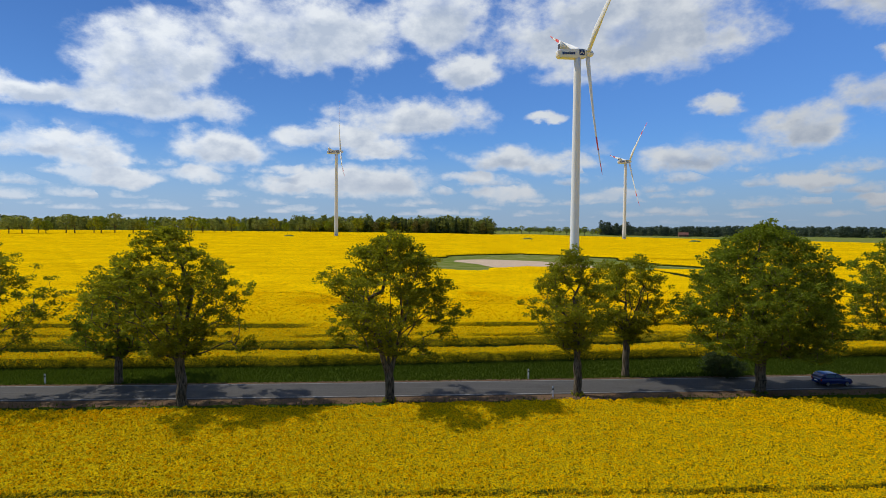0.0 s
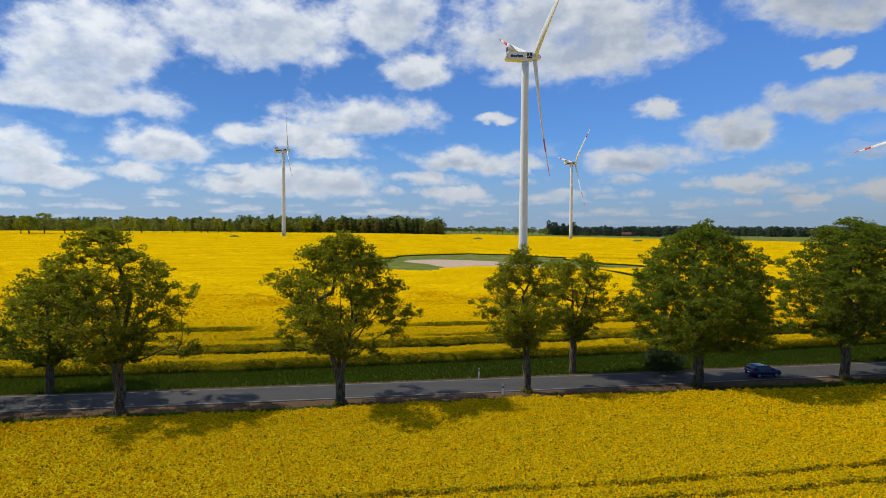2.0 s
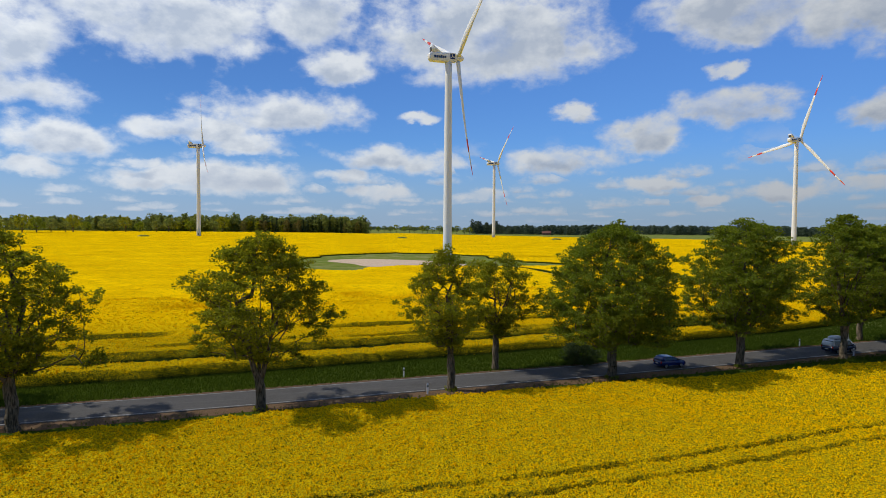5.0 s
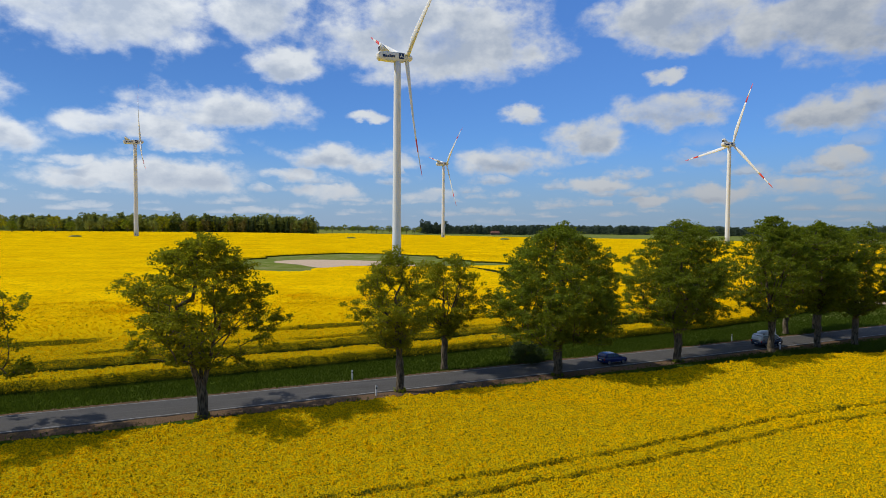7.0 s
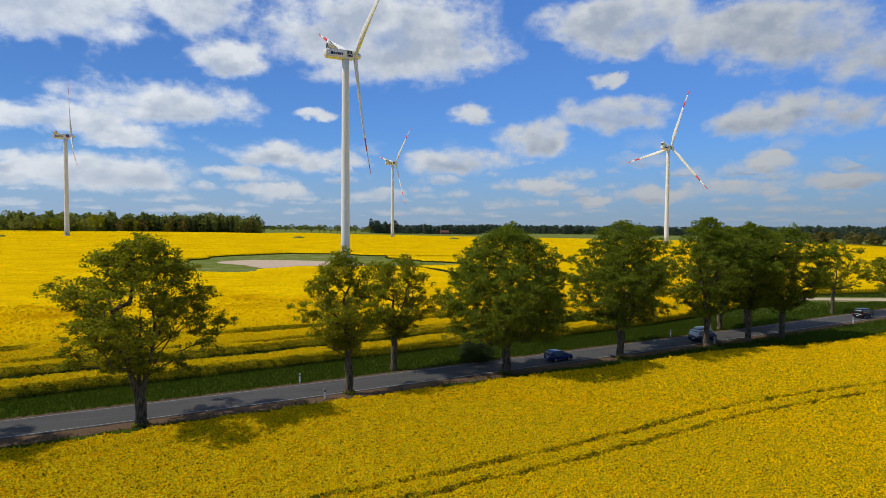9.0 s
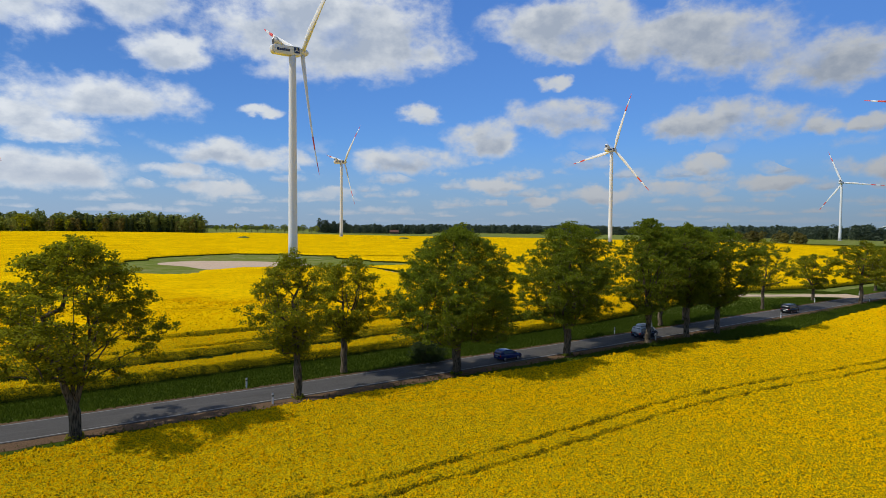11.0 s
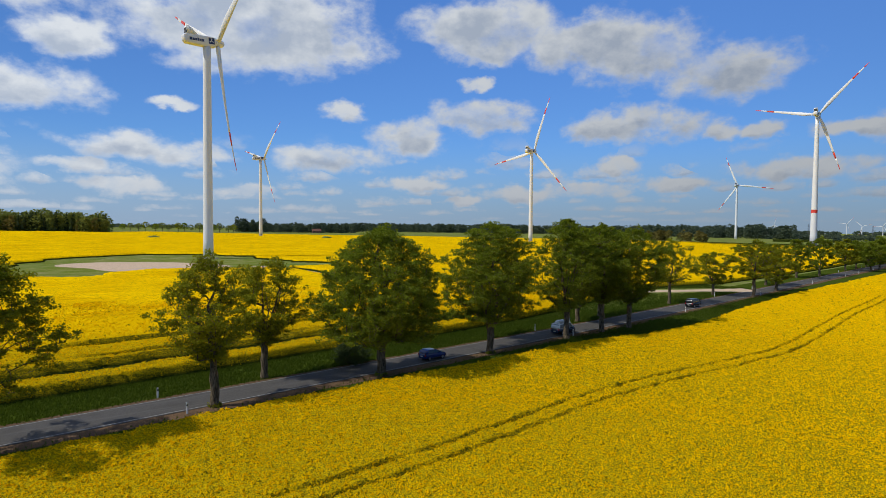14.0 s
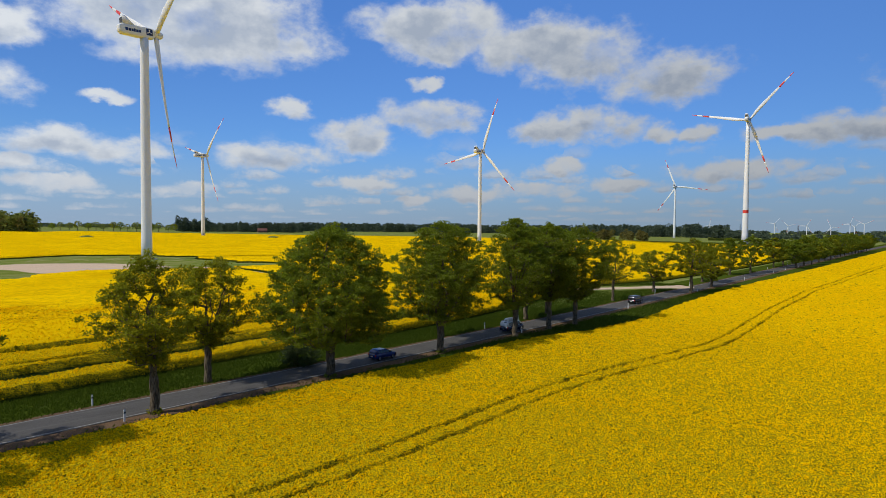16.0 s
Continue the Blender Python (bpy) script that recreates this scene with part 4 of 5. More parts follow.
tree(15.0, 61.3, "small roadside oak with young olive leaves and low limb", LEAF_OAK, 11, 16.6, 4.3, 5.2, 330, 64, 0.22, lean=(-0.8, 0), skew=(-0.8, 0), widest=0.42, thick=0.46, boughs=44, bough=1.3, shoots=0.5,
     marks=((-5.6, 0.0, 10.4), (-4.6, 0.8, 9.2), (-4.2, -0.6, 12.2), (2.4, 0.2, 14.6), (-1.0, 0.0, 16.0)))
CHESTNUT = "broad roadside chestnut with a full domed green crown"
tree(35.8, 62.4, CHESTNUT, LEAF_LIME, 14, 19.6, 8.6, 5.0, 1250, 62, 0.25, widest=0.24, thick=0.55, rough=0.05, skirt=0.25, lobed=0.5, boughs=100, bough=1.9, filled=0.30, shoots=0.7,
     marks=((-7.4, -1.0, 6.2), (-7.9, 0.8, 9.2), (8.2, 0.6, 12.2), (8.0, -0.8, 7.4), (-6.2, 0.5, 14.6), (0.4, 0.0, 18.8), (3.6, 0.0, 17.2)))
tree(56.0, 64.3, LIME, LEAF_LIME, 17, 20.6, 7.3, 5.3, 900, 60, 0.25, skirt=0.3, widest=0.36, thick=0.52, rough=0.5, lobed=0.7, boughs=76, bough=1.7, shoots=0.6, fork=2.2, neck_at=2.6,
     marks=((7.0, -1.5, 7.2), (8.2, 0.0, 10.6), (-6.6, 0.4, 12.4), (0.6, 0.0, 19.6), (-3.2, 0.4, 18.6), (3.4, 0.2, 18.8)))
tree(74.5, 65.5, LIME, LEAF_LIME, 20, 21.2, 6.7, 5.8, 660, 56, 0.27, skirt=0.3, widest=0.40, thick=0.5, rough=0.45, lobed=0.7, boughs=64, bough=1.6, fork=2.0, neck_at=2.2)
tree(84.8, 66.2, LIME, LEAF_LIME, 23, 20.4, 6.4, 5.6, 560, 56, 0.29, widest=0.5, thick=0.5, lobed=0.7, boughs=60, bough=1.6)
tree(93.0, 66.2, "roadside lime tree with a low spreading green crown", LEAF_LIME, 26, 19.8, 7.6, 5.3, 600, 56, 0.29, widest=0.45, thick=0.5, lean=(1.0, 0), lobed=0.7, boughs=66, bough=1.65)
# along the far side
tree(-37.6, 64.6, "smaller roadside tree with drooping pale green leaves", LEAF_LIME, 29, 13.2, 5.6, 3.5, 280, 64, 0.25, widest=0.40, thick=0.42)
tree(23.0, 69.6, "small roadside oak with young olive leaves", LEAF_OAK, 32, 15.6, 4.3, 4.9, 280, 64, 0.24, fork=0.6, widest=0.40, skew=(0.6, 0), thick=0.42, boughs=42, bough=1.3, marks=((5.2, 0.0, 7.8), (4.2, 0.6, 9.0), (0.8, 0.0, 14.8)))
tree(64.2, 73.4, "slender roadside lime tree with green leaves", LEAF_LIME, 35, 16.0, 5.2, 5.3, 280, 58, 0.29, thick=0.38, lobed=0.7, boughs=34)
tree(89.8, 76.3, LIME, LEAF_LIME, 38, 19.0, 6.6, 5.4, 430, 57, 0.31, thick=0.45, fork=0.6, lobed=0.7, bough=1.5)
tree(99.6, 78.4, LIME, LEAF_LIME, 41, 18.8, 6.8, 5.2, 430, 57, 0.31, thick=0.45, lobed=0.7, bough=1.5)
tree(132.0, 82.0, OAK, LEAF_OAK, 44, 17.2, 6.8, 5.7, 247, 51, 0.28, thick=0.40)
tree(161.0, 86.2, "low roadside oak with a flat broad crown", LEAF_OAK, 47, 12.9, 6.2, 3.6, 144, 60, 0.38, widest=0.5, thick=0.40, sides=5, fine=1.3)
tree(167.5, 77.6, "tall roadside oak with pale olive leaves", LEAF_OAK, 50, 16.4, 7.0, 5.6, 168, 60, 0.38, widest=0.5, thick=0.45, sides=5, fine=1.3)
tree(189.5, 81.0, OAK, LEAF_OAK, 53, 15.0, 6.0, 3.0, 144, 60, 0.40, thick=0.42, sides=5, fine=1.3)
tree(206.0, 91.5, LIME, LEAF_LIME, 56, 15.0, 6.2, 3.4, 132, 60, 0.44, thick=0.42, sides=5, fine=1.3)
tree(250.0, 99.4, LIME, LEAF_LIME, 59, 16.0, 7.4, 3.4, 132, 64, 0.48, thick=0.45, sides=5, fine=1.3, rough=0.15)
tree(270.0, 98.5, LIME, LEAF_LIME, 62, 16.4, 7.6, 3.2, 132, 64, 0.48, thick=0.45, sides=5, fine=1.3, rough=0.15)


def shrub(x, y, tall, spread, seed):
    """A dense bush: thin stems from one foot and leaves down to the ground."""
    rng = np.random.default_rng(seed)
    a, q = rng.uniform(0, 2 * np.pi, 150), np.sqrt(rng.random(150))
    u = rng.random(150)
    r = spread * q * np.sqrt(np.clip(1.05 - u * u, 0.05, 1)) * (1 + 0.2 * np.sin(3 * a + seed))
    tips = np.stack([r * np.cos(a), r * np.sin(a), 0.25 + (tall - 0.3) * u], -1)
    root = new("shrub")
    root.location = (x, y, float(land(x, y)) - 0.05)
    tagged(root, "green shrub on the verge under a chestnut, darkened as in shade", "shrub")
    nodes = np.concatenate([np.zeros((1, 3)), tips[:24] * np.array([0.45, 0.45, 0.6]), tips[:24]])
    dad = np.array([-1] + [0] * 24 + list(range(1, 25)))
    lay("stems", *wood(nodes, dad, np.array([0.06] + [0.035] * 24 + [0.012] * 24), 5), BARK, root, "thin brown stems", smooth=True)
    # the dark needle colour stands in for shade on the bush's near face
    lay("leaves", *foliage(seed + 1, tips, 34, 0.42, 0.20), LEAF_FIR, root)
    return root


shrub(35.4, 70.6, 2.9, 2.6, 65)
# further along the avenue: three trees, repeated
kinds = [tree(300.0 + 17 * k, 0, (LIME, OAK, LIME)[k], (LEAF_LIME, LEAF_OAK, LEAF_LIME)[k], 70 + k, 14.5 + k, 6.8, 3.2, 70, 46, 0.85, reach=1.0, fine=1.0, thick=0.42, sides=5, least=0.04, rough=0.15) for k in range(3)]
rng = np.random.default_rng(77)
slots = [(x + rng.uniform(-2, 2), side) for x in np.arange(318, 690, 23.0) for side in (-4.8, 4.9)]
for i, (x, side) in enumerate(slots):
    px, py = beside(x, side)
    m = pose(float(px), float(py), float(land(px, py)) - 0.1, 0, 0, rng.uniform(0, 360))
    if i < 3:
        kinds[i].matrix_basis = m
    else:
        s = rng.uniform(0.85, 1.1)
        copy_thing(kinds[i % 3], m @ Matrix.Diagonal((s, s, s, 1)))


# ---- far trees and woods ----
def crowns(seed, spots, tall, spread, per, size, cone=False):
    """Leafy crowns on a line of places, joined: many small faces within rounded or pointed outlines."""
    rng = np.random.default_rng(seed)
    v, f, base = [], [], 0
    for (x, y), t, s in zip(spots, tall, spread):
        u = rng.random(per) ** (1.4 if cone else 0.8)
        a = rng.uniform(0, 2 * np.pi, per)
        prof = (1 - u) ** 0.9 + 0.05 if cone else np.sqrt(np.clip(1 - (2 * u - 0.85) ** 2 / 1.4, 0.02, 1))
        lob = 1 + 0.25 * np.sin(3 * a + x) + 0.2 * np.sin(5 * u * 3 + y)
        q = np.sqrt(rng.uniform(0.3, 1, per)) * s * prof * lob
        low = 0.03
        c = np.stack([x + q * np.cos(a), y + q * np.sin(a), land(x, y) + t * (low + (1 - low) * u)], -1)
        k = rng.normal(0, 1, (per, 3, 3)) * size * np.array([1, 1, 0.7])
        tri = c[:, None] + k - k.mean(1, keepdims=True)
        v.append(tri.reshape(-1, 3))
    v = np.concatenate(v)
    return v, np.arange(len(v)).reshape(-1, 3)


def woods(name, heads, rad0, rad1, n, tall, leaf, seed, label, per=150, spread=5.5, size=1.5, cone=False):
    rng = np.random.default_rng(seed)
    hs = rng.uniform(heads[0], heads[1], n)
    rs = rng.uniform(0, 1, n)
    x, y = at_heading(hs, np.interp(hs, heads, rad0) + rs * (np.interp(hs, heads, rad1) - np.interp(hs, heads, rad0)))
    ts = tall * rng.uniform(0.72, 1.08, n) * (0.9 + 0.2 * ripple(hs * 0.9, hs * 0, seed))
    v, f = crowns(seed, list(zip(x, y)), ts, spread * rng.uniform(0.7, 1.25, n) * (0.55 if cone else 1), per, size, cone)
    return tagged(lay(name, v, f, leaf), label, "wood", kind="stuff")


woods("mixed_wood", (-62, 5.2), (1475, 1000), (1640, 1130), 800, 27, LEAF_WOOD, 81, "dark green mixed wood on the field's far edge", per=220)
woods("spruce_wood", (-6, 5.0), (1070, 1002), (1150, 1080), 150, 27, LEAF_FIR, 82, "dark pointed spruces at the edge of the wood", per=110, spread=5.0, cone=True)
woods("copper_wood", (-12, 4.8), (1108, 996), (1170, 1040), 20, 22, LEAF_RUST, 83, "reddish-brown budding trees in the wood")
woods("tall_wood", (-15, 5.0), (1140, 1002), (1240, 1090), 170, 31, LEAF_WOOD, 80, "tall dark green wood at the field's far edge")
woods("young_wood", (-16, -3), (1142, 1052), (1190, 1100), 70, 21, LEAF_OAK, 84, "light green budding trees before the dark wood")
woods("distant_wood", (16, 27), (1480, 1500), (1640, 1640), 250, 24, LEAF_HAZED, 85, "dark green hedge trees behind a green field")
woods("distant_clump", (15.3, 18.3), (1470, 1470), (1500, 1500), 16, 33, LEAF_HAZED, 86, "two dense dark clumps of tall trees", per=320, spread=8.0)
woods("distant_ridge", (26, 58), (1900, 1900), (2250, 2150), 640, 29, LEAF_HAZED, 87, "distant wood along the horizon, haze put into its blue-green", spread=8, size=2.2)
woods("copse", (56, 61.2), (1040, 1030), (1090, 1080), 26, 18, LEAF_RUST, 88, "brownish copse at the edge of the field")
woods("hill_wood", (56, 68), (1650, 1500), (1950, 1800), 260, 31, LEAF_HAZED, 89, "green wood on a low rise", spread=8, size=2.0)
woods("far_hedges", (66, 90), (1500, 1100), (2600, 1900), 220, 9, LEAF_HAZED, 90, "far hedges and trees along the horizon", spread=8, size=2.0)
woods("horizon_wood", (-180, 180), (3300, 3300), (3900, 3900), 900, 17, LEAF_HAZED, 91, "far woods all along the horizon", per=60, spread=30, size=7)


def far_tree(x, y, tall, spread, seed, leaf):
    root = new("tree")
    root.location = (x, y, float(land(x, y)))
    tagged(root, "field tree with a rounded green crown, far off", "tree", "row of field trees")
    rng = np.random.default_rng(seed)
    bm = bmesh.new()
    bmesh.ops.create_cone(bm, cap_ends=True, segments=7, radius1=0.7, radius2=0.35, depth=tall * 0.5, matrix=Matrix.Translation((0, 0, tall * 0.25)))
    for k in range(4):
        a = k * 1.57 + rng.uniform(0, 1)
        bmesh.ops.create_cone(bm, segments=5, radius1=0.3, radius2=0.1, depth=tall * 0.4, matrix=Matrix.Translation((math.cos(a) * spread * 0.3, math.sin(a) * spread * 0.3, tall * 0.45)) @ Euler((0.6 * math.sin(-a), 0.6 * math.cos(a), 0)).to_matrix().to_4x4())
    part("trunk", bm, BARK, root)
    per = 420
    u = rng.random(per) ** 0.85
    a = rng.uniform(0, 2 * np.pi, per)
    q = np.sqrt(rng.uniform(0.25, 1, per)) * spread * np.sqrt(np.clip(1 - (2 * u - 0.8) ** 2 / 1.5, 0.03, 1)) * (1 + 0.25 * np.sin(3 * a + seed))
    c = np.stack([q * np.cos(a), q * np.sin(a), tall * (0.30 + 0.70 * u)], -1)
    k = rng.normal(0, 1, (per, 3, 3)) * 0.9
    v = (c[:, None] + k - k.mean(1, keepdims=True)).reshape(-1, 3)
    lay("crown", v, np.arange(len(v)).reshape(-1, 3), leaf, root)
    return root


protos = [far_tree(-800 - 30 * k, 600, 1.0 * t, s, 300 + k, l) for k, (t, s, l) in enumerate(((19, 8.5, LEAF_WOOD), (21, 9, LEAF_OAK), (18, 7.5, LEAF_LIME), (22, 10, LEAF_WOOD)))]
rng = np.random.default_rng(93)
row = [(h + rng.uniform(-0.3, 0.3), float(np.interp(h, [-41, -36, -28, -21, -16, -7], [880, 912, 952, 1005, 1035, 1060])) + rng.uniform(-7, 7)) for h in np.arange(-41, -8, 0.98)] + [(h + rng.uniform(-0.1, 0.1), 1330 + rng.uniform(-10, 10)) for h in np.arange(6.2, 15.5, 0.62)]
for i, (h, rad) in enumerate(row):
    x, y = at_heading(h, rad)
    s = rng.uniform(0.9, 1.35) * (1.0 if rad < 1200 else 0.75)
    m = pose(float(x), float(y), float(land(x, y)), 0, 0, rng.uniform(0, 360))
    if i < 4:
        protos[i].matrix_basis = m
    else:
        copy_thing(protos[i % 4], m @ Matrix.Diagonal((s, s, s, 1)))


# ---- wind turbines ----
WIND = 80.0  # heading that all rotors face
SHARED = {}


def shared(name, key, make, mat, parent, label="", smooth=True):
    """A part whose mesh is made once and used by all its repeats."""
    if key not in SHARED:
        ob = part(name, make(), mat, parent, label, smooth)
        SHARED[key] = ob.data
        return ob
    ob = new(name, SHARED[key])
    ob.parent = parent
    return tagged(ob, label)


def loft(rings, caps=True):
    bm = bmesh.new()
    rows = [[bm.verts.new(p) for p in ring] for ring in rings]
    n = len(rows[0])
    for a, b in zip(rows, rows[1:]):
        for k in range(n):
            bm.faces.new((a[k], a[(k + 1) % n], b[(k + 1) % n], b[k]))
    if caps:
        bm.faces.new(rows[0][::-1])
        bm.faces.new(rows[-1])
    return bm


def blade_rings(length, u0, u1, count=14, sides=14):
    """Sections of a blade that points up +z, rotor axis +y: a round root that flattens into a twisted wing."""
    rings = []
    for i in range(count):
        u = u0 + (u1 - u0) * i / (count - 1)
        chord = float(np.interp(u, [0, 0.03, 0.08, 0.2, 0.3, 0.5, 0.75, 0.93, 0.985, 1], [2.6, 2.6, 3.0, 4.3, 4.1, 3.0, 1.9, 1.05, 0.6, 0.12])) * length / 74
        deep = float(np.interp(u, [0, 0.03, 0.1, 0.2, 0.35, 0.6, 1], [1, 1, 0.75, 0.42, 0.28, 0.2, 0.16]))
        twist = radians(float(np.interp(u, [0, 0.1, 0.3, 0.6, 1], [16, 15, 9, 3, -1])))
        bend = 3.6 * length / 74 * u ** 2.4
        ring = []
        for k in range(sides):
            a = 2 * math.pi * k / sides
            x, y = math.cos(a) * chord * 0.5 - chord * 0.18 * min(1, u * 6), math.sin(a) * chord * 0.5 * deep
            ring.append((x * math.cos(twist) - y * math.sin(twist), x * math.sin(twist) + y * math.cos(twist) + bend, u * length))
        rings.append(ring)
    return rings


def tower_bm(hub, foot, top, z0=0.0, z1=None):
    z1 = z1 or hub - 2.6
    rings = []
    for i in range(13):
        z = z0 + (z1 - z0) * i / 12
        r = (foot + (top - foot) * (z / (hub - 2.6)) ** 0.8) / 2
        rings.append([(r * math.cos(a), r * math.sin(a), z) for a in np.linspace(0, 2 * math.pi, 33)[:-1]])
    return loft(rings)


def box_bm(x0, x1, y0, y1, z0, z1, bevel=0.0, seg=2):
    bm = bmesh.new()
    bmesh.ops.create_cube(bm, size=1, matrix=Matrix.Translation(((x0 + x1) / 2, (y0 + y1) / 2, (z0 + z1) / 2)) @ Matrix.Diagonal((x1 - x0, y1 - y0, z1 - z0, 1)))
    if bevel:
        bmesh.ops.bevel(bm, geom=bm.edges[:], offset=bevel, segments=seg, affect="EDGES")
    return bm


def nacelle_bm():
    """A long housing along y, rounded, with its belly drawn up towards the tail."""
    rings = []
    for y, w, lo, hi in ((-13.6, 1.5, -0.6, 1.5), (-13.2, 2.0, -1.6, 2.0), (-12.0, 2.15, -2.6, 2.4), (-4, 2.2, -3.0, 2.7), (2.0, 2.2, -3.0, 2.7), (4.2, 2.1, -2.8, 2.5), (4.9, 1.9, -2.2, 2.1)):
        ring = []
        for sx, sz in ((-1, -1), (1, -1), (1, 1), (-1, 1)):
            z = hi if sz > 0 else lo
            cut = 0.55
            pts = [(sx * w, z - sz * cut), (sx * (w - 0.16), z - sz * 0.16), (sx * (w - cut), z)]
            ring += [(p[0], y, p[1]) for p in (pts if sx * sz > 0 else pts[::-1])]
        rings.append(ring)
    return loft(rings)


def cooler_bm():
    """The radiator fin on the tail: upright behind, sloping down forwards."""
    rings = []
    for x in (-1.9, 1.9):
        rings.append([(x, -11.6, 2.2), (x, -4.6, 2.2), (x, -6.6, 3.3), (x, -10.0, 6.8), (x, -11.0, 7.2), (x, -11.8, 6.4)])
    bm = loft(rings)
    bmesh.ops.bevel(bm, geom=bm.edges[:], offset=0.18, segments=2, affect="EDGES")
    return bm


def spinner_bm():
    rings = []
    for y, r in ((4.9, 2.0), (5.2, 2.25), (7.4, 2.3), (8.6, 2.05), (9.5, 1.5), (10.1, 0.8), (10.3, 0.15)):
        rings.append([(r * math.cos(a), y, r * math.sin(a)) for a in np.linspace(0, 2 * math.pi, 25)[:-1]])
    return loft(rings)


def wind_turbine(head, rad, hub, phase, label, foot=5.7, top=4.3, length=74.0, band=False, hub_z=None, marks=True):
    x, y = (float(v) for v in at_heading(head, rad))
    root = new("wind_turbine")
    root.location = (x, y, float(land(x, y)) if hub_z is None else hub_z - hub)
    tagged(root, label, "wind turbine", "wind farm")
    tower = shared("tower", ("tower", hub, foot, top), lambda: tower_bm(hub, foot, top), TURBINE_WHITE, root)
    if band:
        ring = lambda a, b: loft([[((foot + (top - foot) * (z / (hub - 2.6)) ** 0.8 + 0.06) / 2 * math.cos(t), (foot + (top - foot) * (z / (hub - 2.6)) ** 0.8 + 0.06) / 2 * math.sin(t), z) for t in np.linspace(0, 2 * math.pi, 33)[:-1]] for z in (a, b)], False)
        part("red_band", ring(42.5, 46.5), SIGNAL_RED, tower, "red aviation band", True)
    else:
        shared("door", ("door", foot), lambda: box_bm(-0.55, 0.55, -foot / 2 - 0.06, -foot / 2 + 0.4, 1.9, 4.1, 0.05), DARK_GREY, tower, "grey entrance door", False)
    shared("plinth", ("plinth", foot), lambda: loft([[(r * math.cos(a), r * math.sin(a), z) for a in np.linspace(0, 2 * math.pi, 33)[:-1]] for r, z in ((foot * 0.95, -0.6), (foot * 0.95, 0.3), (foot * 0.6, 0.55))]), CONCRETE, root, "concrete foundation ring", False)
    k = length / 74.0
    head_at = Matrix.Translation((0, 0, hub)) @ Matrix.Rotation(radians(-WIND), 4, "Z") @ Matrix.Rotation(radians(4), 4, "X") @ Matrix.Scale(k, 4)
    nac = shared("nacelle", "nacelle", nacelle_bm, TURBINE_WHITE, root)
    nac.matrix_basis = head_at
    shared("cooler", "cooler", cooler_bm, TURBINE_WHITE, nac, "radiator fin on the tail")
    shared("cooler_grille", "grille", lambda: box_bm(-1.5, 1.5, -11.86, -11.6, 3.0, 5.8, 0.03), DARK_GREY, nac, "dark cooling grille", False)
    if marks:
        for side in (-1, 1):
            sx = side * 2.2
            lo, hi = min(sx, sx + side * 0.05), max(sx, sx + side * 0.05)
            shared("logo_panel", ("panel", side), lambda: box_bm(lo, hi, 0.2, 3.6, -1.5, 2.0, 0.02), MARK_BLUE, nac, "dark blue square panel", False)
            for n, (y0, wide, tall) in enumerate(((-10.6, 1.5, 1.3), (-8.9, 1.2, 1.1), (-7.5, 1.1, 1.1), (-6.2, 0.9, 1.35), (-5.1, 1.2, 1.1), (-3.7, 1.2, 1.1))):
                shared("letter_bar", ("bar", side, n), lambda: box_bm(lo, hi, y0, y0 + wide, -0.9, -0.9 + tall * 1.25, 0.02), MARK_BLUE, nac, "dark blue bar", False)
            for n, t in enumerate((90, 210, 330)):
                def vane(t=t):
                    a = radians(t)
                    c, s = math.cos(a), math.sin(a)
                    bm = bmesh.new()
                    pts = [(0.12, 0), (0.3, 1.35), (-0.3, 1.35), (-0.12, 0)]
                    vs = [bm.verts.new((sx + side * 0.075, 1.9 + p[0] * s + p[1] * c, 0.25 - p[0] * c + p[1] * s)) for p in pts]
                    bm.faces.new(vs)
                    ex = bmesh.ops.extrude_face_region(bm, geom=bm.faces[:])
                    bmesh.ops.translate(bm, verts=[g for g in ex["geom"] if isinstance(g, bmesh.types.BMVert)], vec=(-side * 0.03, 0, 0))
                    return bm
                shared("logo_vane", ("vane", side, n), vane, TURBINE_WHITE, nac, "white vane shape", False)
    rotor = shared("spinner", "spinner", spinner_bm, TURBINE_WHITE, root, "white hub nose")
    rotor.matrix_basis = head_at
    for n in range(3):
        turn = head_at @ Matrix.Translation((0, 6.3, 0)) @ Matrix.Rotation(radians(phase + 120 * n), 4, "Y") @ Matrix.Translation((0, 0, 1.7))
        bl = shared("blade", "blade", lambda: loft(blade_rings(73.0, 0.0, 0.68, 22)), TURBINE_WHITE, root)
        bl.matrix_basis = turn
        shared("red_stripe", "stripe", lambda: loft(blade_rings(73.0, 0.68, 0.79, 5)), SIGNAL_RED, bl, "red blade stripe")
        shared("white_stripe", "white", lambda: loft(blade_rings(73.0, 0.79, 0.90, 5)), TURBINE_WHITE, bl)
        shared("red_tip", "tip", lambda: loft(blade_rings(73.0, 0.90, 1.0, 7)), SIGNAL_RED, bl, "red blade tip")
    return root


TALL = "white wind turbine with red-striped blades standing in a rape field"
wind_turbine(13.2, 354, 125, 56, "white wind turbine with red-striped blades beside a gravel pad")
wind_turbine(-10.8, 850, 125, 5, TALL)
wind_turbine(17.9, 952, 125, 45, TALL)
wind_turbine(44.8, 785, 125, 20, TALL)
wind_turbine(63.5, 1490, 125, -22, TALL)
wind_turbine(69.4, 848, 166, 42, "tall white wind turbine with a red band on its tower", foot=8.4, top=4.4, band=True)
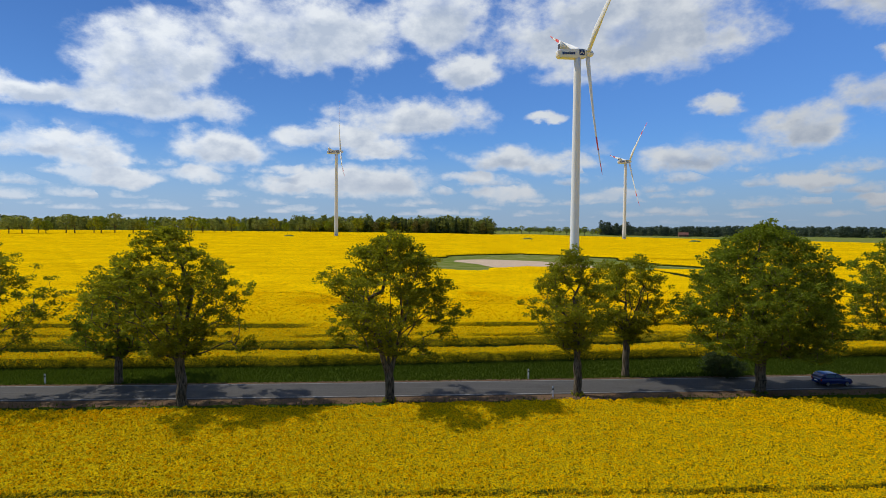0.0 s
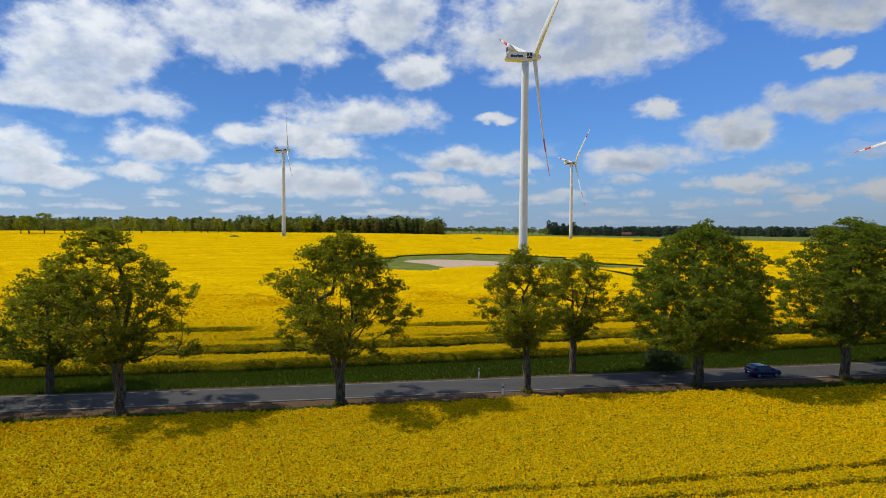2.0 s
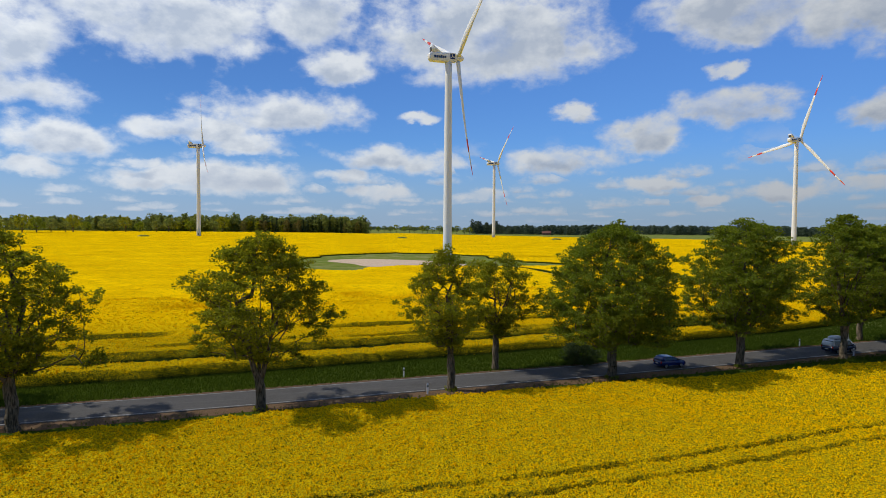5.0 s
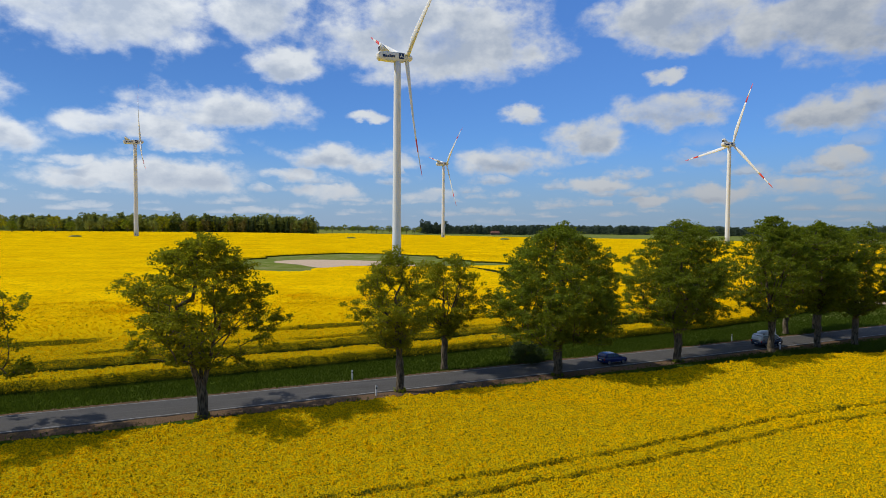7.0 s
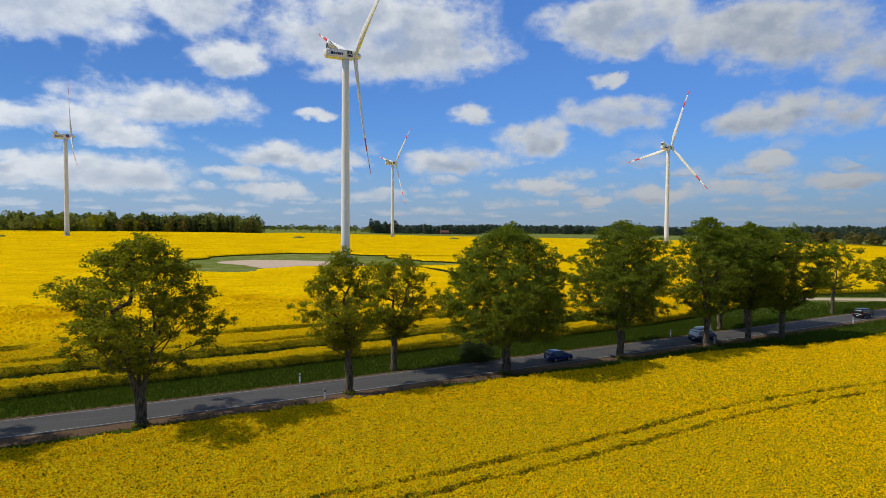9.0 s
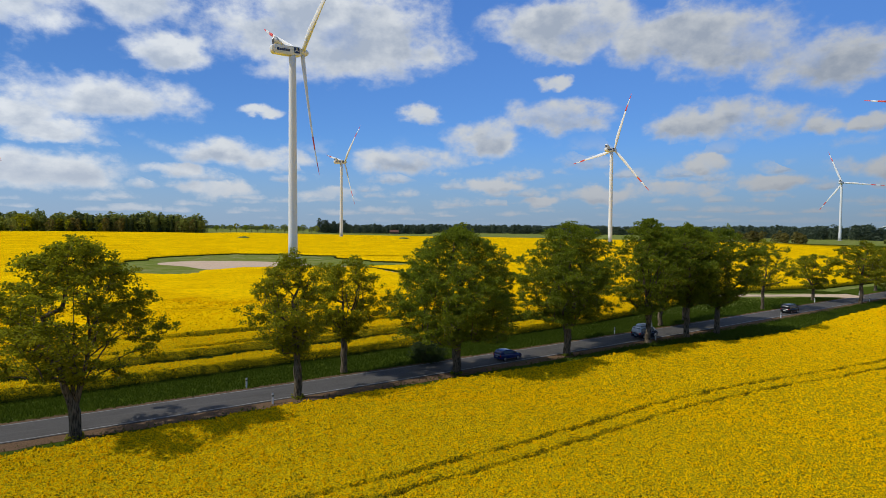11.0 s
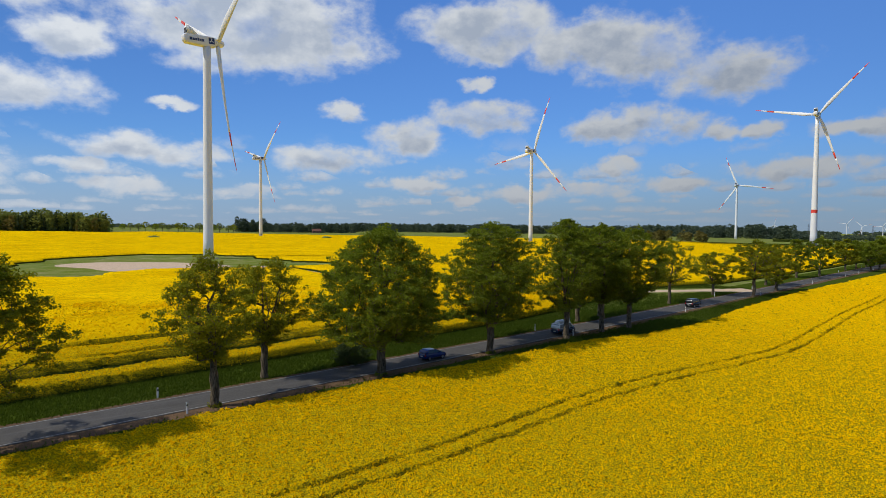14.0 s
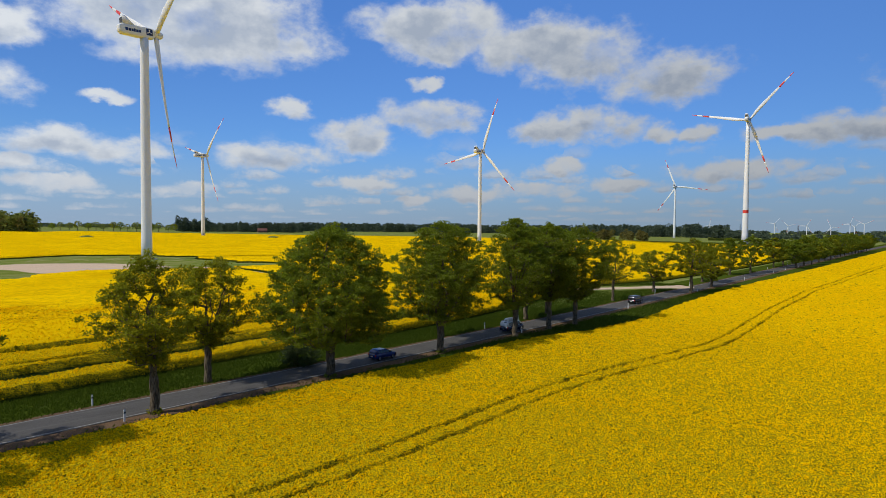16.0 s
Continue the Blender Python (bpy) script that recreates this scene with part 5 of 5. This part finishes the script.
for head, up, ph in ((66.49, 0.47, 10), (71.66, 0.59, 40), (72.68, 0.40, 75), (74.04, 0.41, 30), (75.75, 0.32, 95), (77.05, 0.61, 20), (77.36, 0.38, 50), (77.99, 0.56, 62)):
    wind_turbine(head, 3300, 66, ph, "small white wind turbine far off on the horizon", 4.0, 2.6, 40.0, hub_z=18.3 + 3300 * math.tan(radians(up)), marks=False)

# lattice masts among the far turbines
def mast(head, rad, top_z):
    x, y = (float(v) for v in at_heading(head, rad))
    root = new("lattice_mast")
    root.location = (x, y, -3)
    tagged(root, "grey steel lattice mast far off", "mast")
    t = top_z + 3
    for sx, sy in ((-1, -1), (1, -1), (1, 1), (-1, 1)):
        part("leg", loft([[(sx * w + 0.3 * math.cos(a), sy * w + 0.3 * math.sin(a), z) for a in np.linspace(0, 2 * math.pi, 6)[:-1]] for w, z in ((2.4, 0), (1.2, t))]), DARK_GREY, root)
    for k in range(9):
        z = t * (k + 0.5) / 9
        w = 2.4 - 1.2 * z / t
        part("cross_bar", box_bm(-w, w, -w, w, z - 0.2, z + 0.2), DARK_GREY, root)


mast(69.02, 2300, 41)
mast(73.42, 2300, 37)


# ---- roadside things ----
def marker_post(x, side, tilt=0.0, tall=1.05):
    px, py = (float(v) for v in beside(np.float64(x), side))
    root = new("marker_post")
    root.matrix_basis = pose(px, py, 0, tilt * 0.4, tilt, math.degrees(float(lean_of(x))))
    tagged(root, "white plastic roadside marker post with black band", "marker post", "marker posts")
    body = lambda a, b: loft([[(sx * 0.08, sy * 0.065, z) for sx, sy in ((-1, -1), (0, -1.3), (1, -1), (1, 1), (-1, 1))] for z in (a, b)])
    shared("body", "post_low", lambda: body(-0.1, 0.80), POST_WHITE, root, "", False)
    shared("black_band", "post_band", lambda: body(0.80, 1.0), POST_BLACK, root, "slanted black band", False)
    cap = lambda: loft([[(-0.08, -0.065, 1.0), (0, -0.085, 1.0), (0.08, -0.065, 1.0), (0.08, 0.065, 1.0), (-0.08, 0.065, 1.0)], [(-0.08, -0.065, 1.22), (0, -0.085, 1.22), (0.08, -0.065, 1.18), (0.08, 0.065, 1.15), (-0.08, 0.065, 1.18)]])
    shared("cap", "post_cap", cap, POST_WHITE, root, "", False)
    shared("reflector", "post_ref", lambda: box_bm(-0.095, 0.095, -0.02, 0.02, 0.83, 0.97), REFLECT, root, "small reflector", False)
    return root


for x in (11.8, 77.1, 121.5, 172.0, 226.0, 275.0, 300.0, 332.0):
    marker_post(x, -3.75)
for x in (-45.5, 10.9, 75.8, 157.7, 188.0, 300.0, 347.0, 419.0):
    marker_post(x, 3.85)


def leaning_board(x, side):
    """A white guard board that leans beside a trunk."""
    px, py = (float(v) for v in beside(np.float64(x), side))
    root = new("guard_board")
    root.matrix_basis = pose(px, py, 0, 0, -9, 6)
    tagged(root, "leaning white guard board beside a trunk", "guard board")
    part("board", box_bm(-0.16, 0.16, -0.03, 0.03, -0.1, 1.75, 0.015), POST_WHITE, root)
    part("stake", box_bm(-0.05, 0.05, 0.03, 0.12, -0.2, 1.3, 0.01), BARK, root, "grey wooden stake")


leaning_board(87.5, 4.4)


def dung_heap(head, rad, wide, seed):
    """A grown-over heap left in the field."""
    x, y = (float(v) for v in at_heading(head, rad))
    bm = bmesh.new()
    bmesh.ops.create_icosphere(bm, subdivisions=4, radius=1)
    for v in bm.verts:
        k = 1 + 0.25 * noise.noise(v.co * 2.2 + Vector((seed, 0, 0)))
        v.co = Vector((v.co.x * wide * k, v.co.y * wide * 0.6 * k, max(-0.1, v.co.z) * 3.4 * k))
    ob = part("earth_heap", bm, GRASS, smooth=True)
    ob.location = (x, y, float(land(x, y)))
    tagged(ob, "grassy overgrown earth heap in the rape field", "earth heap")


dung_heap(8.6, 770, 8.0, 1)
dung_heap(24.2, 830, 9.0, 2)
dung_heap(-15.4, 800, 8.0, 3)



def farmhouse(head, rad):
    """A brick house with a red tiled gable roof, half hidden by the far trees."""
    x, y = (float(v) for v in at_heading(head, rad))
    root = new("farmhouse")
    root.matrix_basis = pose(x, y, float(land(x, y)), 0, 0, -head + 8)
    tagged(root, "red brick farmhouse with a tiled gable roof, far off", "house")
    part("wall", box_bm(-11, 11, -5, 5, -0.3, 5.2), BRICK, root, "red brick walls")
    part("roof", loft([[(sx, -5.8, 4.9), (sx, 5.8, 4.9), (sx, 0.3, 10.4), (sx, -0.3, 10.4)] for sx in (-11.6, 11.6)]), ROOF_TILE, root, "red roof tiles")
    for wx in (-8, -4, 4, 8):
        part("window", box_bm(wx - 0.7, wx + 0.7, -5.08, -4.9, 1.2, 3.0), DARK_GREY, root, "dark window pane")
    part("door", box_bm(-0.7, 0.7, -5.08, -4.9, 0, 2.3), DARK_GREY, root)
    part("chimney", box_bm(3.0, 3.9, -0.5, 0.5, 9.0, 12.0), BRICK, root)


farmhouse(23.2, 1492)

# ---- vehicles on the road ----
GLASS = paint("car_glass", (0.012, 0.014, 0.016), 0.06, spec=0.8, dirt=0.02)
TYRE = paint("tyre", (0.02, 0.02, 0.02), 0.85)
ALLOY = paint("alloy", (0.55, 0.56, 0.58), 0.3, 0.9)
CHROME = paint("chrome", (0.7, 0.7, 0.7), 0.15, 1.0, dirt=0.02)
NAVY = paint("navy_paint", (0.010, 0.016, 0.034), 0.18, spec=0.6, dirt=0.04)
BLUE = paint("blue_paint", (0.008, 0.022, 0.115), 0.16, spec=0.6, dirt=0.04)
BLACK = paint("black_paint", (0.010, 0.011, 0.013), 0.16, spec=0.6, dirt=0.04)
SILVER = paint("silver_white_paint", (0.78, 0.79, 0.79), 0.25, spec=0.6, dirt=0.04)
LAMP_RED = paint("tail_lamp", (0.35, 0.012, 0.010), 0.15, spec=0.7, dirt=0.03)
LAMP_CLEAR = paint("head_lamp", (0.6, 0.62, 0.64), 0.08, spec=0.8, dirt=0.03)
PLATE = paint("plate_white", (0.75, 0.75, 0.72), 0.4, dirt=0.03)


def vehicle(name, label, x, off, low, high, belt, half, tuck, lower, upper, side_glass, screens, wheels, wheel_r, extras=None):
    """A car along +x. low, high: side outlines of body and cabin as (x, z); tuck: how far the cabin's sides lean in per metre of height."""
    px, py = (float(v) for v in beside(np.float64(x), off))
    root = new(name)
    root.matrix_basis = pose(px, py, 0.125, 0, 0, math.degrees(float(lean_of(x))))
    tagged(root, label, "car")
    flank = lambda z: half - max(0.0, z - belt) * tuck

    def hull(outline, inset):
        rings = []
        for f in (-1, -0.93, -0.6, 0, 0.6, 0.93, 1):
            sink = inset if abs(f) == 1 else inset * 0.25 if abs(f) == 0.93 else 0
            cx, cz = sum(p[0] for p in outline) / len(outline), sum(p[1] for p in outline) / len(outline)
            rings.append([(p[0] + (cx - p[0]) * sink * 0.4, f * flank(p[1]), p[1] + (cz - p[1]) * sink) for p in outline])
        return loft(rings)

    body = part("body", hull(low, 0.06), lower, root, "", True)
    part("cabin", hull(high, 0.05), upper, root, "", True)
    for s in (-1, 1):
        for pane in side_glass:
            bm = bmesh.new()
            vs = [bm.verts.new((p[0], s * (flank(p[1]) + 0.012), p[1])) for p in pane]
            bm.faces.new(vs if s < 0 else vs[::-1])
            ex = bmesh.ops.extrude_face_region(bm, geom=bm.faces[:])
            bmesh.ops.translate(bm, verts=[g for g in ex["geom"] if isinstance(g, bmesh.types.BMVert)], vec=(0, -s * 0.03, 0))
            part("side_window", bm, GLASS, root, "dark tinted glass")
        for wx in wheels:
            bm = bmesh.new()
            bmesh.ops.create_cone(bm, cap_ends=True, segments=28, radius1=wheel_r, radius2=wheel_r, depth=0.22, matrix=Matrix.Translation((wx, s * (half - 0.10), wheel_r - 0.03)) @ Matrix.Rotation(radians(90), 4, "X"))
            bmesh.ops.bevel(bm, geom=[e for e in bm.edges if len(e.link_faces) == 2 and any(len(f.verts) > 4 for f in e.link_faces)], offset=0.04, segments=2, affect="EDGES")
            wheel = part("wheel", bm, TYRE, root, "black tyre", True)
            bm = bmesh.new()
            bmesh.ops.create_cone(bm, cap_ends=True, segments=24, radius1=wheel_r * 0.66, radius2=wheel_r * 0.6, depth=0.05, matrix=Matrix.Translation((wx, s * (half + 0.02), wheel_r - 0.03)) @ Matrix.Rotation(radians(90 * s), 4, "X"))
            part("rim", bm, ALLOY, wheel, "silver alloy rim")
            for k in range(5):
                a = 2 * math.pi * k / 5
                bm = box_bm(-0.018, 0.018, -0.012, 0.012, 0.05, wheel_r * 0.6)
                bmesh.ops.transform(bm, verts=bm.verts[:], matrix=Matrix.Translation((wx, s * (half + 0.055), wheel_r - 0.03)) @ Matrix.Rotation(a, 4, "Y"))
                part("spoke", bm, CHROME, wheel)
        part("sill", box_bm(wheels[0] + 0.45, wheels[1] - 0.45, s * half - 0.04, s * half + 0.025, 0.26, 0.32, 0.01), CHROME, root, "bright sill trim")
        mx = max(p[0] for p in side_glass[0]) - 0.05
        part("mirror", box_bm(mx - 0.06, mx + 0.08, s * (half + 0.13) - 0.09, s * (half + 0.13) + 0.09, belt + 0.02, belt + 0.2, 0.03), lower, root, "door mirror")
    for (xa, za), (xb, zb) in screens:
        n = Vector((zb - za, 0, xa - xb)).normalized()
        n = n if (n.x > 0) == (xa > 0) else -n
        bm = bmesh.new()
        wa, wb = flank(za) - 0.12, flank(zb) - 0.14
        vs = [bm.verts.new(Vector(p) + n * 0.012) for p in ((xa, -wa, za), (xa, wa, za), (xb, wb, zb), (xb, -wb, zb))]
        bm.faces.new(vs)
        ex = bmesh.ops.extrude_face_region(bm, geom=bm.faces[:])
        bmesh.ops.translate(bm, verts=[g for g in ex["geom"] if isinstance(g, bmesh.types.BMVert)], vec=-n * 0.03)
        part("windscreen" if xa > 0 else "rear_window", bm, GLASS, root, "dark glass")
    back, front = min(p[0] for p in low), max(p[0] for p in low)
    for s in (-1, 1):
        part("tail_lamp", box_bm(back - 0.02, back + 0.16, s * (half - 0.10) - 0.09, s * (half - 0.10) + 0.09, belt - 0.32, belt - 0.02, 0.02), LAMP_RED, root, "red tail lamp")
        part("head_lamp", box_bm(front - 0.22, front + 0.01, s * (half - 0.24) - 0.17, s * (half - 0.24) + 0.17, belt - 0.36, belt - 0.20, 0.03), LAMP_CLEAR, root, "clear head lamp")
    part("rear_bumper", box_bm(back - 0.05, back + 0.2, -half + 0.06, half - 0.06, 0.3, 0.5, 0.05), lower, root)
    part("plate", box_bm(back - 0.075, back - 0.05, -0.26, 0.26, 0.55, 0.66, 0.005), PLATE, root, "plain white number plate")
    if extras:
        extras(root)
    return root


def van_extras(root):
    rail = lambda s: box_bm(-1.9, 0.9, s * 0.66 - 0.02, s * 0.66 + 0.02, 1.99, 2.04, 0.01)
    part("roof_rail", rail(-1), DARK_GREY, root, "black roof rail")
    part("roof_rail", rail(1), DARK_GREY, root, "black roof rail")
    rings = []
    for x, w, lo, hi in ((-1.95, 0.30, 2.10, 2.26), (-1.85, 0.44, 2.06, 2.36), (-1.2, 0.50, 2.05, 2.44), (0.2, 0.46, 2.05, 2.40), (0.62, 0.36, 2.08, 2.32), (0.75, 0.22, 2.12, 2.24)):
        rings.append([(x, w * sx * (0.8 if abs(sz) else 1), lo if sz < 0 else hi if sz > 0 else (lo + hi) / 2) for sx, sz in ((-1, -1), (1, -1), (1, 0), (1, 1), (-1, 1), (-1, 0))])
    box = part("roof_box", loft(rings), SILVER, root, "white roof box", True)
    for x in (-1.4, 0.1):
        part("cross_bar", box_bm(x - 0.03, x + 0.03, -0.68, 0.68, 2.02, 2.06), DARK_GREY, root)


VAN_BODY = [(-2.45, 0.32), (-2.50, 0.7), (-2.48, 1.10), (1.55, 1.10), (2.28, 1.00), (2.46, 0.80), (2.48, 0.36), (2.2, 0.24), (-2.2, 0.24)]
VAN_CABIN = [(-2.48, 1.10), (-2.40, 1.55), (-2.22, 1.92), (-1.9, 1.99), (0.95, 1.99), (1.15, 1.92), (1.95, 1.22), (2.2, 1.08), (1.5, 1.095)]
VAN_PANES = [[(0.62, 1.16), (1.62, 1.16), (1.10, 1.80), (0.62, 1.82)], [(-0.85, 1.16), (0.52, 1.16), (0.52, 1.82), (-0.85, 1.82)], [(-2.15, 1.16), (-0.95, 1.16), (-0.95, 1.82), (-2.05, 1.80)]]
VAN_SCREENS = [((1.90, 1.26), (1.20, 1.86)), ((-2.45, 1.20), (-2.27, 1.82))]
vehicle("camper_van", "two-tone white and navy van with white roof box", 77.5, -1.25, VAN_BODY, VAN_CABIN, 1.10, 0.95, 0.16, NAVY, SILVER, VAN_PANES, VAN_SCREENS, (-1.45, 1.50), 0.34, van_extras)
vehicle("black_van", "black van driving on the country road", 131.5, -1.2, VAN_BODY, VAN_CABIN, 1.10, 0.95, 0.16, BLACK, BLACK, VAN_PANES, VAN_SCREENS, (-1.45, 1.50), 0.34)
vehicle("blue_car", "dark blue hatchback driving on the country road", 46.3, -1.2,
        [(-1.92, 0.35), (-1.98, 0.7), (-1.94, 0.94), (0.85, 0.94), (1.78, 0.84), (1.96, 0.64), (1.96, 0.34), (1.7, 0.24), (-1.7, 0.24)],
        [(-1.94, 0.94), (-1.78, 1.24), (-1.52, 1.44), (-1.2, 1.50), (0.0, 1.47), (0.25, 1.41), (0.98, 0.97), (0.85, 0.935)],
        0.94, 0.84, 0.26, BLUE, BLUE,
        [[(-0.2, 1.00), (0.82, 1.00), (0.2, 1.36), (-0.2, 1.40)], [(-1.45, 1.02), (-0.28, 1.00), (-0.28, 1.40), (-1.25, 1.40)]],
        [((0.94, 0.99), (0.30, 1.385)), ((-1.90, 1.0), (-1.60, 1.38))], (-1.2, 1.22), 0.30)
